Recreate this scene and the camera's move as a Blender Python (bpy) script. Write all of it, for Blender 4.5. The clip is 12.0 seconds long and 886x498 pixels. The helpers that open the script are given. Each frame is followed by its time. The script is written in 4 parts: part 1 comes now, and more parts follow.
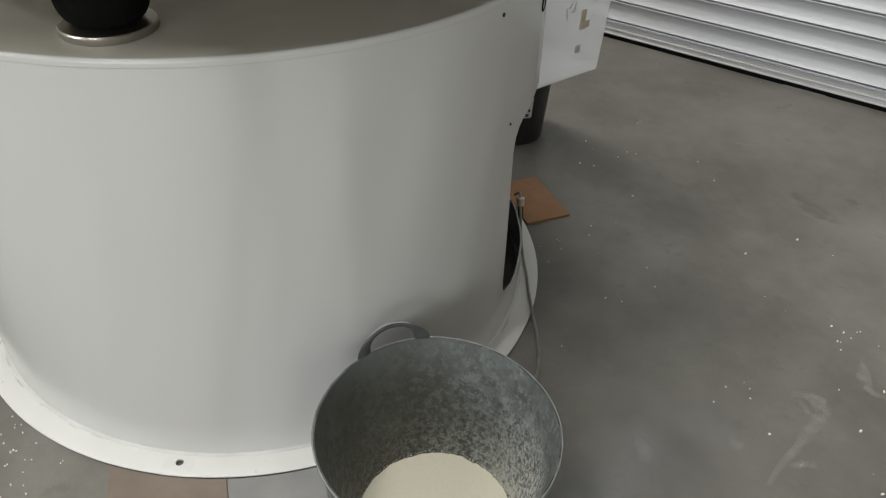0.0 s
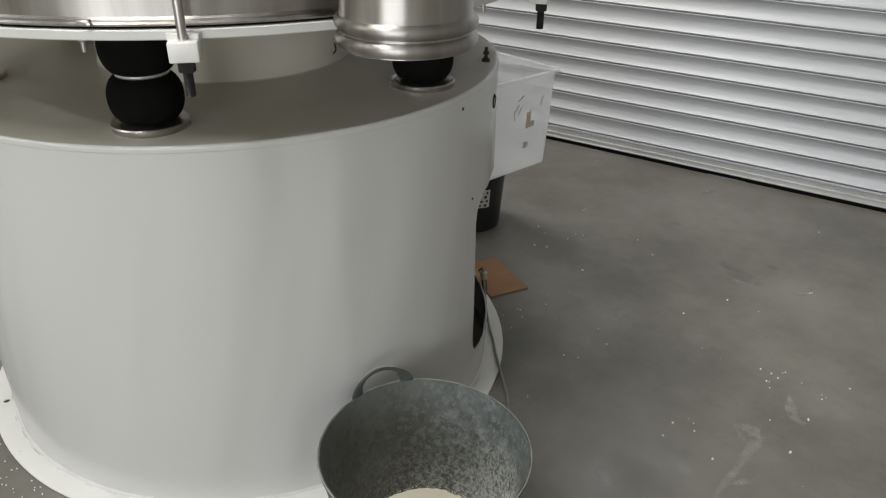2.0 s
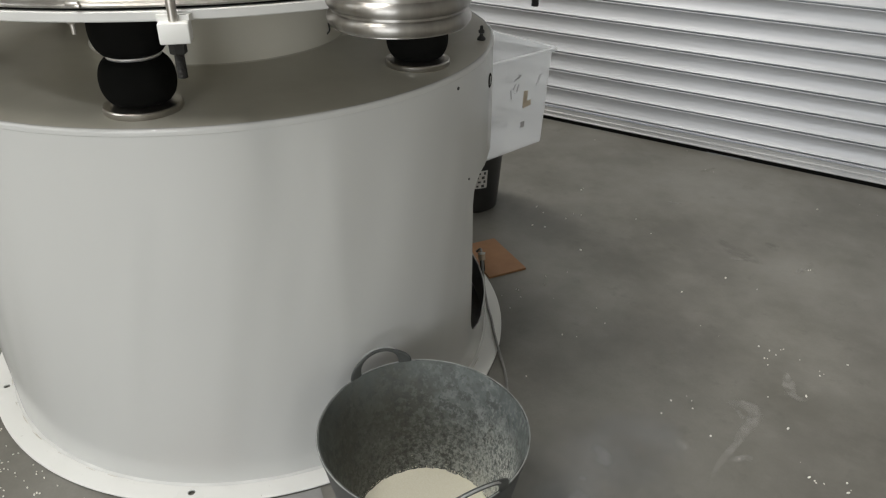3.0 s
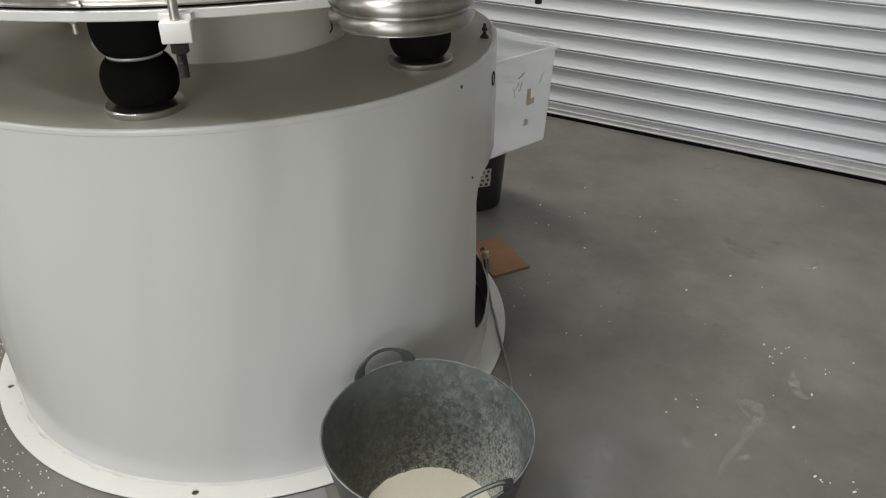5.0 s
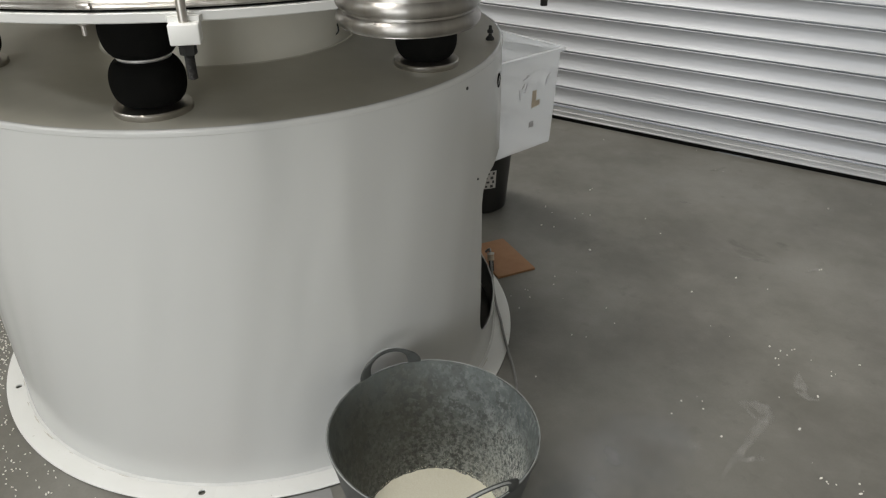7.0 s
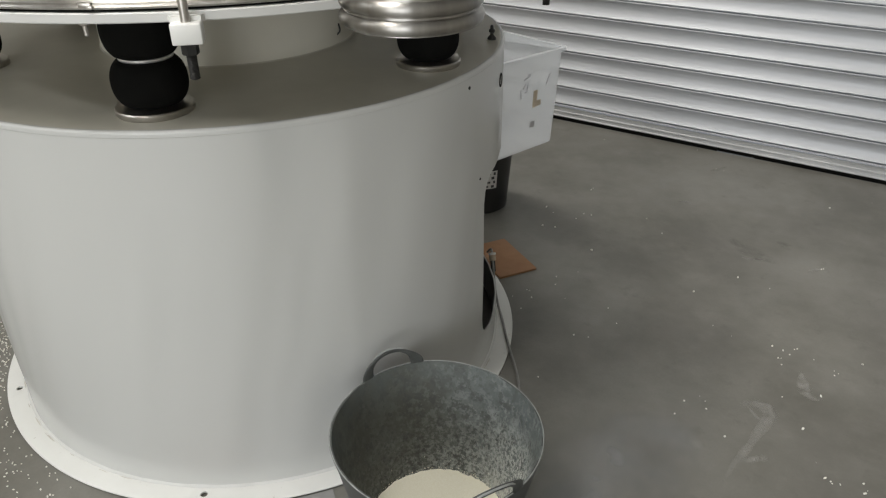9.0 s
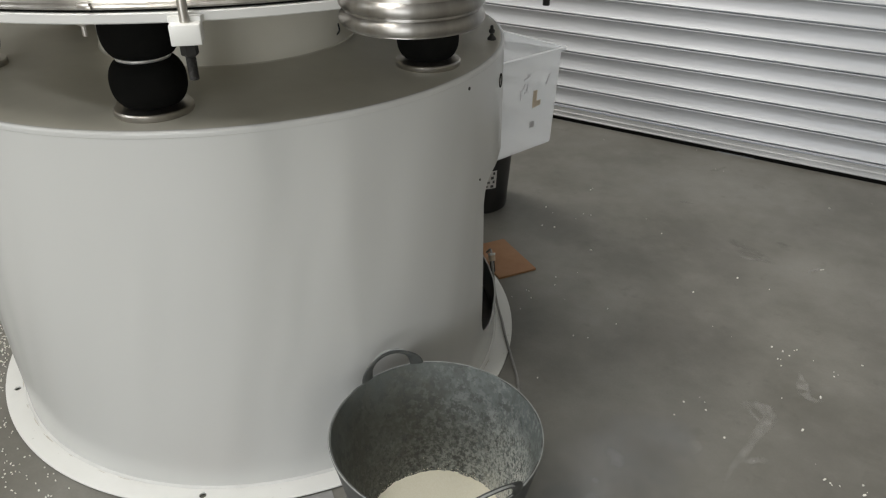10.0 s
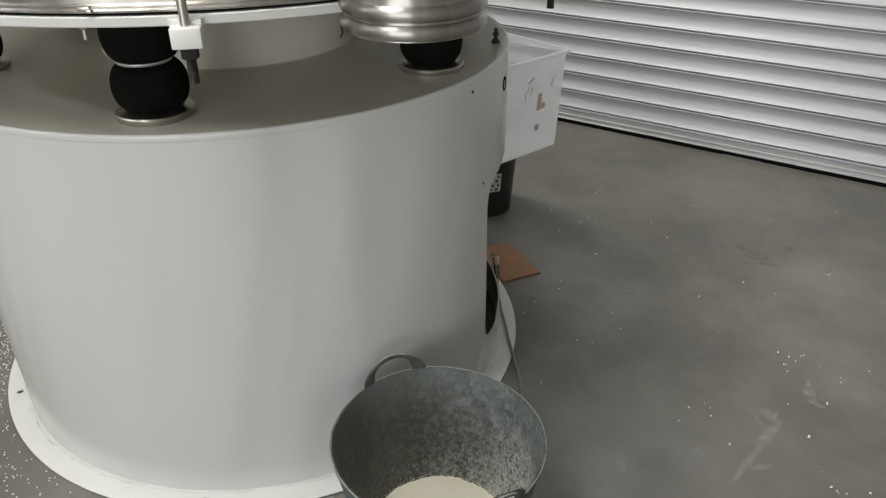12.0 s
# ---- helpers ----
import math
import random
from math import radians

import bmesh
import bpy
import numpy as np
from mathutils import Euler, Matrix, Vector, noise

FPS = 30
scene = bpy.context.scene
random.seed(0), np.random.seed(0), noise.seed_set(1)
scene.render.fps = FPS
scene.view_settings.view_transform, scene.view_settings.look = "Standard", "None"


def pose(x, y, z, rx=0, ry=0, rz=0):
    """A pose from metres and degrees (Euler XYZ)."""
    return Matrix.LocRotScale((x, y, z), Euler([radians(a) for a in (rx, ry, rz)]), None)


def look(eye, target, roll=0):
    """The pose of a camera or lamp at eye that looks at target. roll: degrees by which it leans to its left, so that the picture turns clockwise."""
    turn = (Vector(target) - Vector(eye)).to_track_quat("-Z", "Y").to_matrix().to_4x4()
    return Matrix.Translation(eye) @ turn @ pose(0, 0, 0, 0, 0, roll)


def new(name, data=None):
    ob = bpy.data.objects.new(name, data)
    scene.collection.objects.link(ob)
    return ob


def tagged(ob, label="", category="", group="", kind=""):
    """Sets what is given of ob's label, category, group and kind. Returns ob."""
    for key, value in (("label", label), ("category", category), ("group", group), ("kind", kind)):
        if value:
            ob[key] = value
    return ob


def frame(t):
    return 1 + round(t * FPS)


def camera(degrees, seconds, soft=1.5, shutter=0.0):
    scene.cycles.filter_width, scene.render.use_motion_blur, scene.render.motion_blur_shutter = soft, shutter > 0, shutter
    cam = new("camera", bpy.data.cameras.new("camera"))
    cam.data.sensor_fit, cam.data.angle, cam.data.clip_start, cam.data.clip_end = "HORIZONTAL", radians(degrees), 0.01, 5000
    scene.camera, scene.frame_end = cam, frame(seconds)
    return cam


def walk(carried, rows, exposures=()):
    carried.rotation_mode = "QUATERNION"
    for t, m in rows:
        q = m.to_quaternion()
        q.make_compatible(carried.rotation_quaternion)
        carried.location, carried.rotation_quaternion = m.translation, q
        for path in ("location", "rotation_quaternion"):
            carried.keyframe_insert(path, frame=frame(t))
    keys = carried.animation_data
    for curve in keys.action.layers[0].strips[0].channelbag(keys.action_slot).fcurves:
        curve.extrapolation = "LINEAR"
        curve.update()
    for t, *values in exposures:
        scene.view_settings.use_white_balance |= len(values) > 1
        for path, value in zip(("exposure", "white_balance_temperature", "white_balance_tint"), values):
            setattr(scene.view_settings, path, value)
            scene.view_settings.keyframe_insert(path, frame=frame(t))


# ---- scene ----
# ---------------------------------------------------------------- camera
cam = camera(61.62, 12.0, soft=1.2)
ROWS = [
    (0, 1.4772, -1.1528, 1.4168, 52.588, -1.154, 36.805),
    (0.3, 1.5020, -1.2150, 1.4330, 53.615, -1.610, 36.633),
    (0.5, 1.5407, -1.2740, 1.4394, 54.943, -1.296, 35.717),
    (0.7, 1.5370, -1.3300, 1.4520, 55.942, -0.994, 33.979),
    (1, 1.5774, -1.3922, 1.4586, 57.776, -0.480, 33.229),
    (1.2, 1.5830, -1.3990, 1.4730, 58.330, -0.426, 32.860),
    (1.5, 1.6168, -1.4191, 1.4813, 60.815, -0.632, 33.021),
    (1.7, 1.6030, -1.4130, 1.4900, 61.278, -0.789, 32.763),
    (2, 1.6296, -1.4269, 1.4671, 61.428, -0.635, 32.960),
    (2.2, 1.6070, -1.4160, 1.4740, 60.399, -0.609, 32.592),
    (2.5, 1.6300, -1.4275, 1.4626, 60.282, -0.316, 32.663),
    (3, 1.6341, -1.4212, 1.4633, 60.018, -0.101, 32.637),
    (5, 1.6307, -1.4156, 1.4623, 59.860, 0.169, 32.802),
    (5.5, 1.6277, -1.4160, 1.4618, 59.819, 0.323, 32.739),
    (6, 1.6253, -1.4167, 1.4651, 59.815, 0.244, 32.853),
    (6.5, 1.6304, -1.4193, 1.4640, 59.970, 0.453, 32.931),
    (7, 1.6321, -1.4222, 1.4617, 60.063, 0.319, 33.133),
    (9, 1.6230, -1.4229, 1.4582, 60.109, 0.421, 33.000),
    (9.5, 1.6191, -1.4206, 1.4607, 60.038, 0.388, 32.912),
    (10, 1.6187, -1.4189, 1.4603, 60.028, 0.315, 32.971),
    (10.5, 1.6194, -1.4146, 1.4586, 60.002, 0.621, 32.860),
    (11, 1.6137, -1.4130, 1.4602, 59.959, 0.288, 33.049),
    (11.5, 1.6183, -1.4095, 1.4595, 60.108, 0.493, 33.203),
    (12, 1.6170, -1.4048, 1.4596, 60.173, 0.416, 33.406),
]
walk(cam, [(t, pose(x, y, z, rx, ry, rz)) for t, x, y, z, rx, ry, rz in ROWS])

# ---------------------------------------------------------------- light
world = bpy.data.worlds.new("world")
scene.world = world
world.use_nodes = True
wn = world.node_tree.nodes
sky = wn.new("ShaderNodeTexSky")
sky.sky_type, sky.sun_disc = "NISHITA", False
sky.sun_elevation, sky.sun_rotation = radians(40), radians(20)
world.node_tree.links.new(sky.outputs[0], wn["Background"].inputs[0])
wn["Background"].inputs[1].default_value = 0.12
sun = new("sun", bpy.data.lights.new("sun", "SUN"))
sun.data.energy, sun.data.angle, sun.data.color = 3.0, radians(0.5), (1.0, 0.96, 0.9)
sun.matrix_world = look((0, 0, 0), (-0.26, -0.72, -0.64))
scene.view_settings.exposure = 0.0


def unseen_tube_lamp(x, y, z, yaw, power, tint, length=2.4, wide=0.24):
    """An added, unseen ceiling luminaire: area lamp that shines down from a housing (the housing is built further
    down).
    """
    data = bpy.data.lights.new("unseen_tube_light", "AREA")
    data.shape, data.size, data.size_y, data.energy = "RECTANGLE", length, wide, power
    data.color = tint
    ob = new("unseen_tube_light", data)
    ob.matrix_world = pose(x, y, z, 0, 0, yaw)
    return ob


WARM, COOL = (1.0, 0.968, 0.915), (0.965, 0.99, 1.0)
# added unseen lamps; places and powers balance the light on floor and drum
UNSEEN_LAMPS = [(-1.0, 1.0, 3.55, 0, 54, WARM), (0.5, -1.5, 3.55, 90, 57, WARM), (-2.0, -3.6, 3.55, 0, 57, COOL), (0.0, -0.5, 3.55, 90, 42, WARM)]
for x, y, z, yaw, power, tint in UNSEEN_LAMPS:
    unseen_tube_lamp(x, y, z, yaw, power, tint)
# low frontal light from an unseen window added in the south wall
day = bpy.data.lights.new("unseen_window_light", "AREA")
day.shape, day.size, day.size_y, day.energy, day.color = "RECTANGLE", 3.4, 1.9, 118, (0.975, 0.99, 1.0)
new("unseen_window_light", day).matrix_world = pose(2.4, -5.53, 1.5, 90, 0, 0)


# ---------------------------------------------------------------- materials
def material(name):
    m = bpy.data.materials.new(name)
    m.use_nodes = True
    return m, m.node_tree, m.node_tree.nodes["Principled BSDF"]


def node(nt, kind, **inputs):
    n = nt.nodes.new(kind)
    for k, v in inputs.items():
        n.inputs[k.replace("_", " ")].default_value = v
    return n


def noise_of(nt, scale, detail=4.0, rough=0.55, stretch=None, seed=0.0):
    co = nt.nodes.new("ShaderNodeTexCoord")
    mp = nt.nodes.new("ShaderNodeMapping")
    mp.inputs["Location"].default_value = (seed, seed * 1.7, seed * 0.3)
    if stretch:
        mp.inputs["Scale"].default_value = stretch
    nz = node(nt, "ShaderNodeTexNoise", Scale=scale, Detail=detail, Roughness=rough)
    nt.links.new(co.outputs["Object"], mp.inputs[0])
    nt.links.new(mp.outputs[0], nz.inputs["Vector"])
    return nz.outputs["Fac"]


def ramp(nt, fac, stops):
    r = nt.nodes.new("ShaderNodeValToRGB")
    e = r.color_ramp.elements
    while len(e) < len(stops):
        e.new(0.5)
    for el, (p, c) in zip(e, stops):
        el.position = p
        el.color = (*c, 1) if len(c) == 3 else c
    nt.links.new(fac, r.inputs[0])
    return r.outputs[0]


def mix(nt, fac, a, b):
    mx = nt.nodes.new("ShaderNodeMix")
    mx.data_type = "RGBA"
    for sock, v in ((mx.inputs["Factor"], fac), (mx.inputs["A"], a), (mx.inputs["B"], b)):
        if isinstance(v, (float, int)):
            sock.default_value = v
        elif isinstance(v, tuple):
            sock.default_value = (*v, 1)
        else:
            nt.links.new(v, sock)
    return mx.outputs["Result"]


def bump(nt, bsdf, fac, strength, distance):
    b = node(nt, "ShaderNodeBump", Strength=strength, Distance=distance)
    nt.links.new(fac, b.inputs["Height"])
    nt.links.new(b.outputs[0], bsdf.inputs["Normal"])


def surface(name, low, high, scale, rough=(0.4, 0.55), metal=0.0, grain=40.0, relief=0.1, depth=0.001, stretch=None, specks=None, gloss=0.5, brushed=0.0, detail=5.0):
    """Two scales of variation: broad patches from low to high colour, fine grain in roughness and relief."""
    m, nt, b = material(name)
    broad = noise_of(nt, scale, detail, 0.6, stretch)
    fine = noise_of(nt, grain, 4.0, 0.6, stretch, 3.1)
    col = ramp(nt, broad, [(0.0, low), (1.0, high)]) if detail < 2 else ramp(nt, broad, [(0.3, low), (0.7, high)])
    if specks:
        col = mix(nt, ramp(nt, fine, [(specks[1], (0, 0, 0)), (specks[1] + 0.08, (1, 1, 1))]), col, specks[0])
    nt.links.new(col, b.inputs["Base Color"])
    rr = nt.nodes.new("ShaderNodeMapRange")
    rr.inputs["To Min"].default_value, rr.inputs["To Max"].default_value = rough
    nt.links.new(broad if detail > 2 else fine, rr.inputs["Value"])
    nt.links.new(rr.outputs[0], b.inputs["Roughness"])
    b.inputs["Metallic"].default_value = metal
    b.inputs["Specular IOR Level"].default_value = gloss
    if brushed:
        tg = nt.nodes.new("ShaderNodeTangent")
        tg.direction_type, tg.axis = "RADIAL", "Z"
        nt.links.new(tg.outputs[0], b.inputs["Tangent"])
        b.inputs["Anisotropic"].default_value = brushed
        b.inputs["Anisotropic Rotation"].default_value = 0.25
    bump(nt, b, fine, relief, depth)
    return m


paint_cream = surface("cream_enamel", (0.552, 0.555, 0.537), (0.606, 0.608, 0.590), 1.3, (0.20, 0.25), grain=90, relief=0.04, depth=0.0006, detail=1.0)
paint_white = surface("white_enamel", (0.73, 0.73, 0.70), (0.81, 0.81, 0.785), 3.0, (0.3, 0.45), grain=60, relief=0.06, specks=((0.42, 0.40, 0.34), 0.69))
# cream enamel darkened: the shade under the deck is painted in
paint_shaded = surface("shaded_cream_enamel", (0.42, 0.402, 0.34), (0.55, 0.53, 0.462), 2.6, (0.36, 0.52), grain=70, relief=0.05)
paint_ring = surface("white_ring_enamel", (0.58, 0.58, 0.56), (0.65, 0.65, 0.63), 3.0, (0.35, 0.5), grain=60, relief=0.06)
paint_seam = surface("brushed_seam_paint", (0.57, 0.57, 0.55), (0.66, 0.66, 0.64), 12.0, (0.5, 0.65), grain=120, relief=0.2, gloss=0.3)
# cream enamel lightened: bounced light round the neck is painted in
paint_neck = surface("bounce_lit_cream_enamel", (0.60, 0.575, 0.495), (0.68, 0.655, 0.575), 2.0, (0.34, 0.48), grain=70, relief=0.05)
# upright light and dark streaks in this colour stand in for reflections
steel = surface("reflection_streaked_steel", (0.26, 0.245, 0.22), (0.48, 0.465, 0.445), 16.0, (0.32, 0.42), 1.0, 200, 0.03, 0.0004, (1.0, 1.0, 0.03), brushed=0.82)
steel_bright = surface("bright_steel_wire", (0.70, 0.69, 0.67), (0.85, 0.84, 0.82), 90.0, (0.25, 0.4), 0.8, 300, 0.2, 0.001)
steel_satin = surface("satin_steel", (0.42, 0.40, 0.37), (0.56, 0.53, 0.49), 8.0, (0.26, 0.4), 1.0, 150, 0.06, 0.0005)
dark_steel = surface("blackened_steel", (0.02, 0.02, 0.02), (0.045, 0.043, 0.04), 20.0, (0.45, 0.6), 0.5, 250, 0.2)
rubber_black = surface("black_rubber", (0.0035, 0.0035, 0.003), (0.0065, 0.0065, 0.006), 12.0, (0.8, 0.95), grain=160, relief=0.1, gloss=0.08)
plastic_black = surface("black_plastic", (0.010, 0.010, 0.010), (0.022, 0.021, 0.02), 6.0, (0.35, 0.5), grain=120, relief=0.08)
cable_grey = surface("grey_cable_sheath", (0.20, 0.20, 0.19), (0.32, 0.31, 0.30), 30.0, (0.4, 0.5), grain=200, relief=0.05)
board_brown = surface("brown_hardboard", (0.27, 0.135, 0.062), (0.36, 0.195, 0.100), 9.0, (0.55, 0.7), grain=120, relief=0.15)
sheet_brown = surface("worn_brown_board", (0.19, 0.150, 0.122), (0.27, 0.215, 0.175), 6.0, (0.5, 0.65), grain=80, relief=0.12)
sheet_grey = surface("grey_sheet_metal", (0.24, 0.24, 0.235), (0.32, 0.32, 0.31), 5.0, (0.45, 0.6), grain=90, relief=0.08)
shutter_paint = surface("silver_grey_shutter_lacquer", (0.47, 0.485, 0.51), (0.55, 0.565, 0.59), 1.4, (0.42, 0.52), 0.25, 60, 0.04, 0.0008, (0.3, 1, 1))
rail_alu = surface("anodised_aluminium", (0.46, 0.465, 0.47), (0.56, 0.565, 0.57), 4.0, (0.42, 0.55), 0.3, 80, 0.04)
wall_paint = surface("painted_block_wall", (0.52, 0.50, 0.455), (0.62, 0.60, 0.55), 1.2, (0.6, 0.8), grain=30, relief=0.2, depth=0.003)
ceiling_paint = surface("ceiling_sheet", (0.55, 0.55, 0.54), (0.64, 0.64, 0.62), 0.8, (0.6, 0.8), grain=20, relief=0.1)
grime = surface("yellowed_grime", (0.47, 0.445, 0.39), (0.60, 0.575, 0.52), 30.0, (0.6, 0.8), grain=150)
tub_dark = surface("dark_slate_rubber", (0.036, 0.039, 0.038), (0.075, 0.080, 0.078), 25.0, (0.34, 0.55), grain=140, relief=0.15)
# pale rubber for the highlights painted on rim and handles
tub_edge = surface("highlit_rubber_edge", (0.20, 0.21, 0.205), (0.40, 0.41, 0.40), 30.0, (0.55, 0.7), grain=120)
paper_label = surface("white_paper_label", (0.58, 0.57, 0.55), (0.68, 0.67, 0.65), 20.0, (0.5, 0.6))
tape_brown = surface("brown_tape", (0.50, 0.42, 0.31), (0.60, 0.52, 0.40), 30.0, (0.5, 0.6))
ink_grey = surface("grey_ink", (0.40, 0.40, 0.41), (0.56, 0.56, 0.58), 40.0, (0.6, 0.7))
ink_dark = surface("dark_ink", (0.05, 0.05, 0.05), (0.09, 0.09, 0.09), 40.0, (0.6, 0.7))
gland_tan = surface("tan_plastic", (0.42, 0.33, 0.24), (0.55, 0.45, 0.34), 60.0, (0.4, 0.5), grain=200)
grain_white = surface("pale_pellets", (0.78, 0.75, 0.68), (0.88, 0.86, 0.80), 60.0, (0.5, 0.7), grain=300)


def concrete_floor():
    m, nt, b = material("sealed_concrete")
    big = noise_of(nt, 1.25, 6.0, 0.62)
    mid = noise_of(nt, 4.5, 6.0, 0.65, None, 5.0)
    fine = noise_of(nt, 130.0, 3.0, 0.6, None, 9.0)
    col = ramp(nt, big, [(0.36, (0.133, 0.128, 0.108)), (0.64, (0.237, 0.230, 0.207))])
    haze = ramp(nt, mid, [(0.46, (0, 0, 0)), (0.74, (0.42, 0.42, 0.42))])
    col = mix(nt, haze, col, (0.285, 0.277, 0.250))
    dark = ramp(nt, noise_of(nt, 2.1, 4.0, 0.6, (1, 0.7, 1), 2.0), [(0.50, (0, 0, 0)), (0.72, (0.6, 0.6, 0.6))])
    col = mix(nt, dark, col, (0.120, 0.114, 0.101))
    worn = ramp(nt, noise_of(nt, 6.0, 6.0, 0.66, (1, 1.3, 1), 11.0), [(0.56, (0, 0, 0)), (0.74, (0.30, 0.30, 0.30))])
    col = mix(nt, worn, col, (0.258, 0.248, 0.228))
    spot = ramp(nt, noise_of(nt, 11.0, 5.0, 0.66, None, 14.0), [(0.28, (0.32, 0.32, 0.32)), (0.40, (0, 0, 0))])
    col = mix(nt, spot, col, (0.092, 0.087, 0.078))
    col = mix(nt, ramp(nt, fine, [(0.35, (0.10, 0.10, 0.10)), (0.65, (0, 0, 0))]), col, (0.098, 0.093, 0.087))
    nt.links.new(col, b.inputs["Base Color"])
    rr = nt.nodes.new("ShaderNodeMapRange")
    rr.inputs["To Min"].default_value, rr.inputs["To Max"].default_value = 0.30, 0.55
    nt.links.new(mid, rr.inputs["Value"])
    nt.links.new(rr.outputs[0], b.inputs["Roughness"])
    bump(nt, b, mid, 0.06, 0.002)
    return m


def dusty_rubber():
    """Slate-grey rubber with caked pale dust that thickens in blotches."""
    m, nt, b = material("dusty_slate_rubber")
    co = nt.nodes.new("ShaderNodeTexCoord")
    sep = nt.nodes.new("ShaderNodeSeparateXYZ")
    nt.links.new(co.outputs["Object"], sep.inputs[0])

    def span(axis, lo, hi):
        r = nt.nodes.new("ShaderNodeMapRange")
        r.inputs["From Min"].default_value, r.inputs["From Max"].default_value = lo, hi
        nt.links.new(sep.outputs[axis], r.inputs["Value"])
        return r.outputs[0]

    def times(a, b):
        m_ = nt.nodes.new("ShaderNodeMath")
        m_.operation = "MULTIPLY"
        nt.links.new(a, m_.inputs[0])
        nt.links.new(b, m_.inputs[1])
        return m_.outputs[0]

    def spots(scale, lo, hi, top, seed, stretch=None, rough=0.68):
        return ramp(nt, noise_of(nt, scale, 6.0, rough, stretch, seed), [(lo, (0, 0, 0)), (hi, (top, top, top))])

    fleck = noise_of(nt, 120.0, 4.0, 0.65, (1, 1, 0.55), 7.0)
    # bare rubber: bluish slate; its shaded side is painted darker and browner
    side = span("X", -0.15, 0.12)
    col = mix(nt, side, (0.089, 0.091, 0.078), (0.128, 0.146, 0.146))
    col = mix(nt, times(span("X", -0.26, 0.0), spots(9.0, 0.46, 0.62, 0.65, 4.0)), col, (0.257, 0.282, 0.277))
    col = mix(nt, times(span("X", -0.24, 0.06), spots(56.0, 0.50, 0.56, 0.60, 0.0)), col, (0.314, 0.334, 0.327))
    # scuffs where the dust has been knocked off
    col = mix(nt, spots(44.0, 0.53, 0.57, 0.72, 6.3, (1, 1, 0.8)), col, (0.066, 0.071, 0.066))
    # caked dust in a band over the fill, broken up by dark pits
    # the upper wall, darker in patches
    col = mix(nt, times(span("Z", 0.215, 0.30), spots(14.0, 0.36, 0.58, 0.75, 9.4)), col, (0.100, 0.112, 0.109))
    band = span("Z", 0.205, 0.060)
    col = mix(nt, times(times(span("X", -0.20, 0.02), band), spots(92.0, 0.485, 0.525, 0.72, 1.0)), col, (0.456, 0.467, 0.439))
    col = mix(nt, times(band, spots(110.0, 0.53, 0.565, 0.85, 8.2, (1, 1, 0.8), 0.75)), col, (0.057, 0.057, 0.052))
    # pale flecks flung against one side of the wall
    one = times(span("X", 0.0, 0.15), span("Z", 0.26, 0.16))
    col = mix(nt, times(one, spots(150.0, 0.485, 0.52, 0.9, 2.6, (1, 1, 0.7), 0.75)), col, (0.707, 0.718, 0.684))
    # a thin ring where the fill has stood
    col = mix(nt, times(times(span("X", -0.02, 0.12), span("Z", 0.090, 0.050)), spots(44.0, 0.42, 0.54, 0.75, 5.5)), col, (0.627, 0.621, 0.547))
    nt.links.new(col, b.inputs["Base Color"])
    b.inputs["Roughness"].default_value = 0.62
    bump(nt, b, fleck, 0.3, 0.002)
    return m


def cream_powder():
    m, nt, b = material("cream_granules")
    gr = noise_of(nt, 260.0, 3.0, 0.7)
    col = ramp(nt, gr, [(0.3, (0.87, 0.83, 0.66)), (0.7, (0.94, 0.91, 0.77))])
    nt.links.new(col, b.inputs["Base Color"])
    b.inputs["Roughness"].default_value = 0.8
    bump(nt, b, gr, 0.5, 0.002)
    return m


def milky_plastic():
    """Translucent polypropylene: light passes through, shapes behind it blur."""
    m, nt, b = material("milky_polypropylene")
    var = noise_of(nt, 7.0, 4.0, 0.6)
    nt.links.new(ramp(nt, var, [(0.3, (0.91, 0.945, 0.97)), (0.7, (0.94, 0.965, 0.985))]), b.inputs["Base Color"])
    b.inputs["Roughness"].default_value = 0.32
    tl = nt.nodes.new("ShaderNodeBsdfTranslucent")
    tl.inputs[0].default_value = (0.98, 0.985, 0.99, 1)
    tp = nt.nodes.new("ShaderNodeBsdfTransparent")
    tp.inputs[0].default_value = (0.99, 0.993, 1.0, 1)
    m1, m2 = nt.nodes.new("ShaderNodeMixShader"), nt.nodes.new("ShaderNodeMixShader")
    m1.inputs[0].default_value, m2.inputs[0].default_value = 0.30, 0.60
    nt.links.new(b.outputs[0], m1.inputs[1])
    nt.links.new(tl.outputs[0], m1.inputs[2])
    nt.links.new(m1.outputs[0], m2.inputs[1])
    nt.links.new(tp.outputs[0], m2.inputs[2])
    nt.links.new(m2.outputs[0], nt.nodes["Material Output"].inputs[0])
    return m


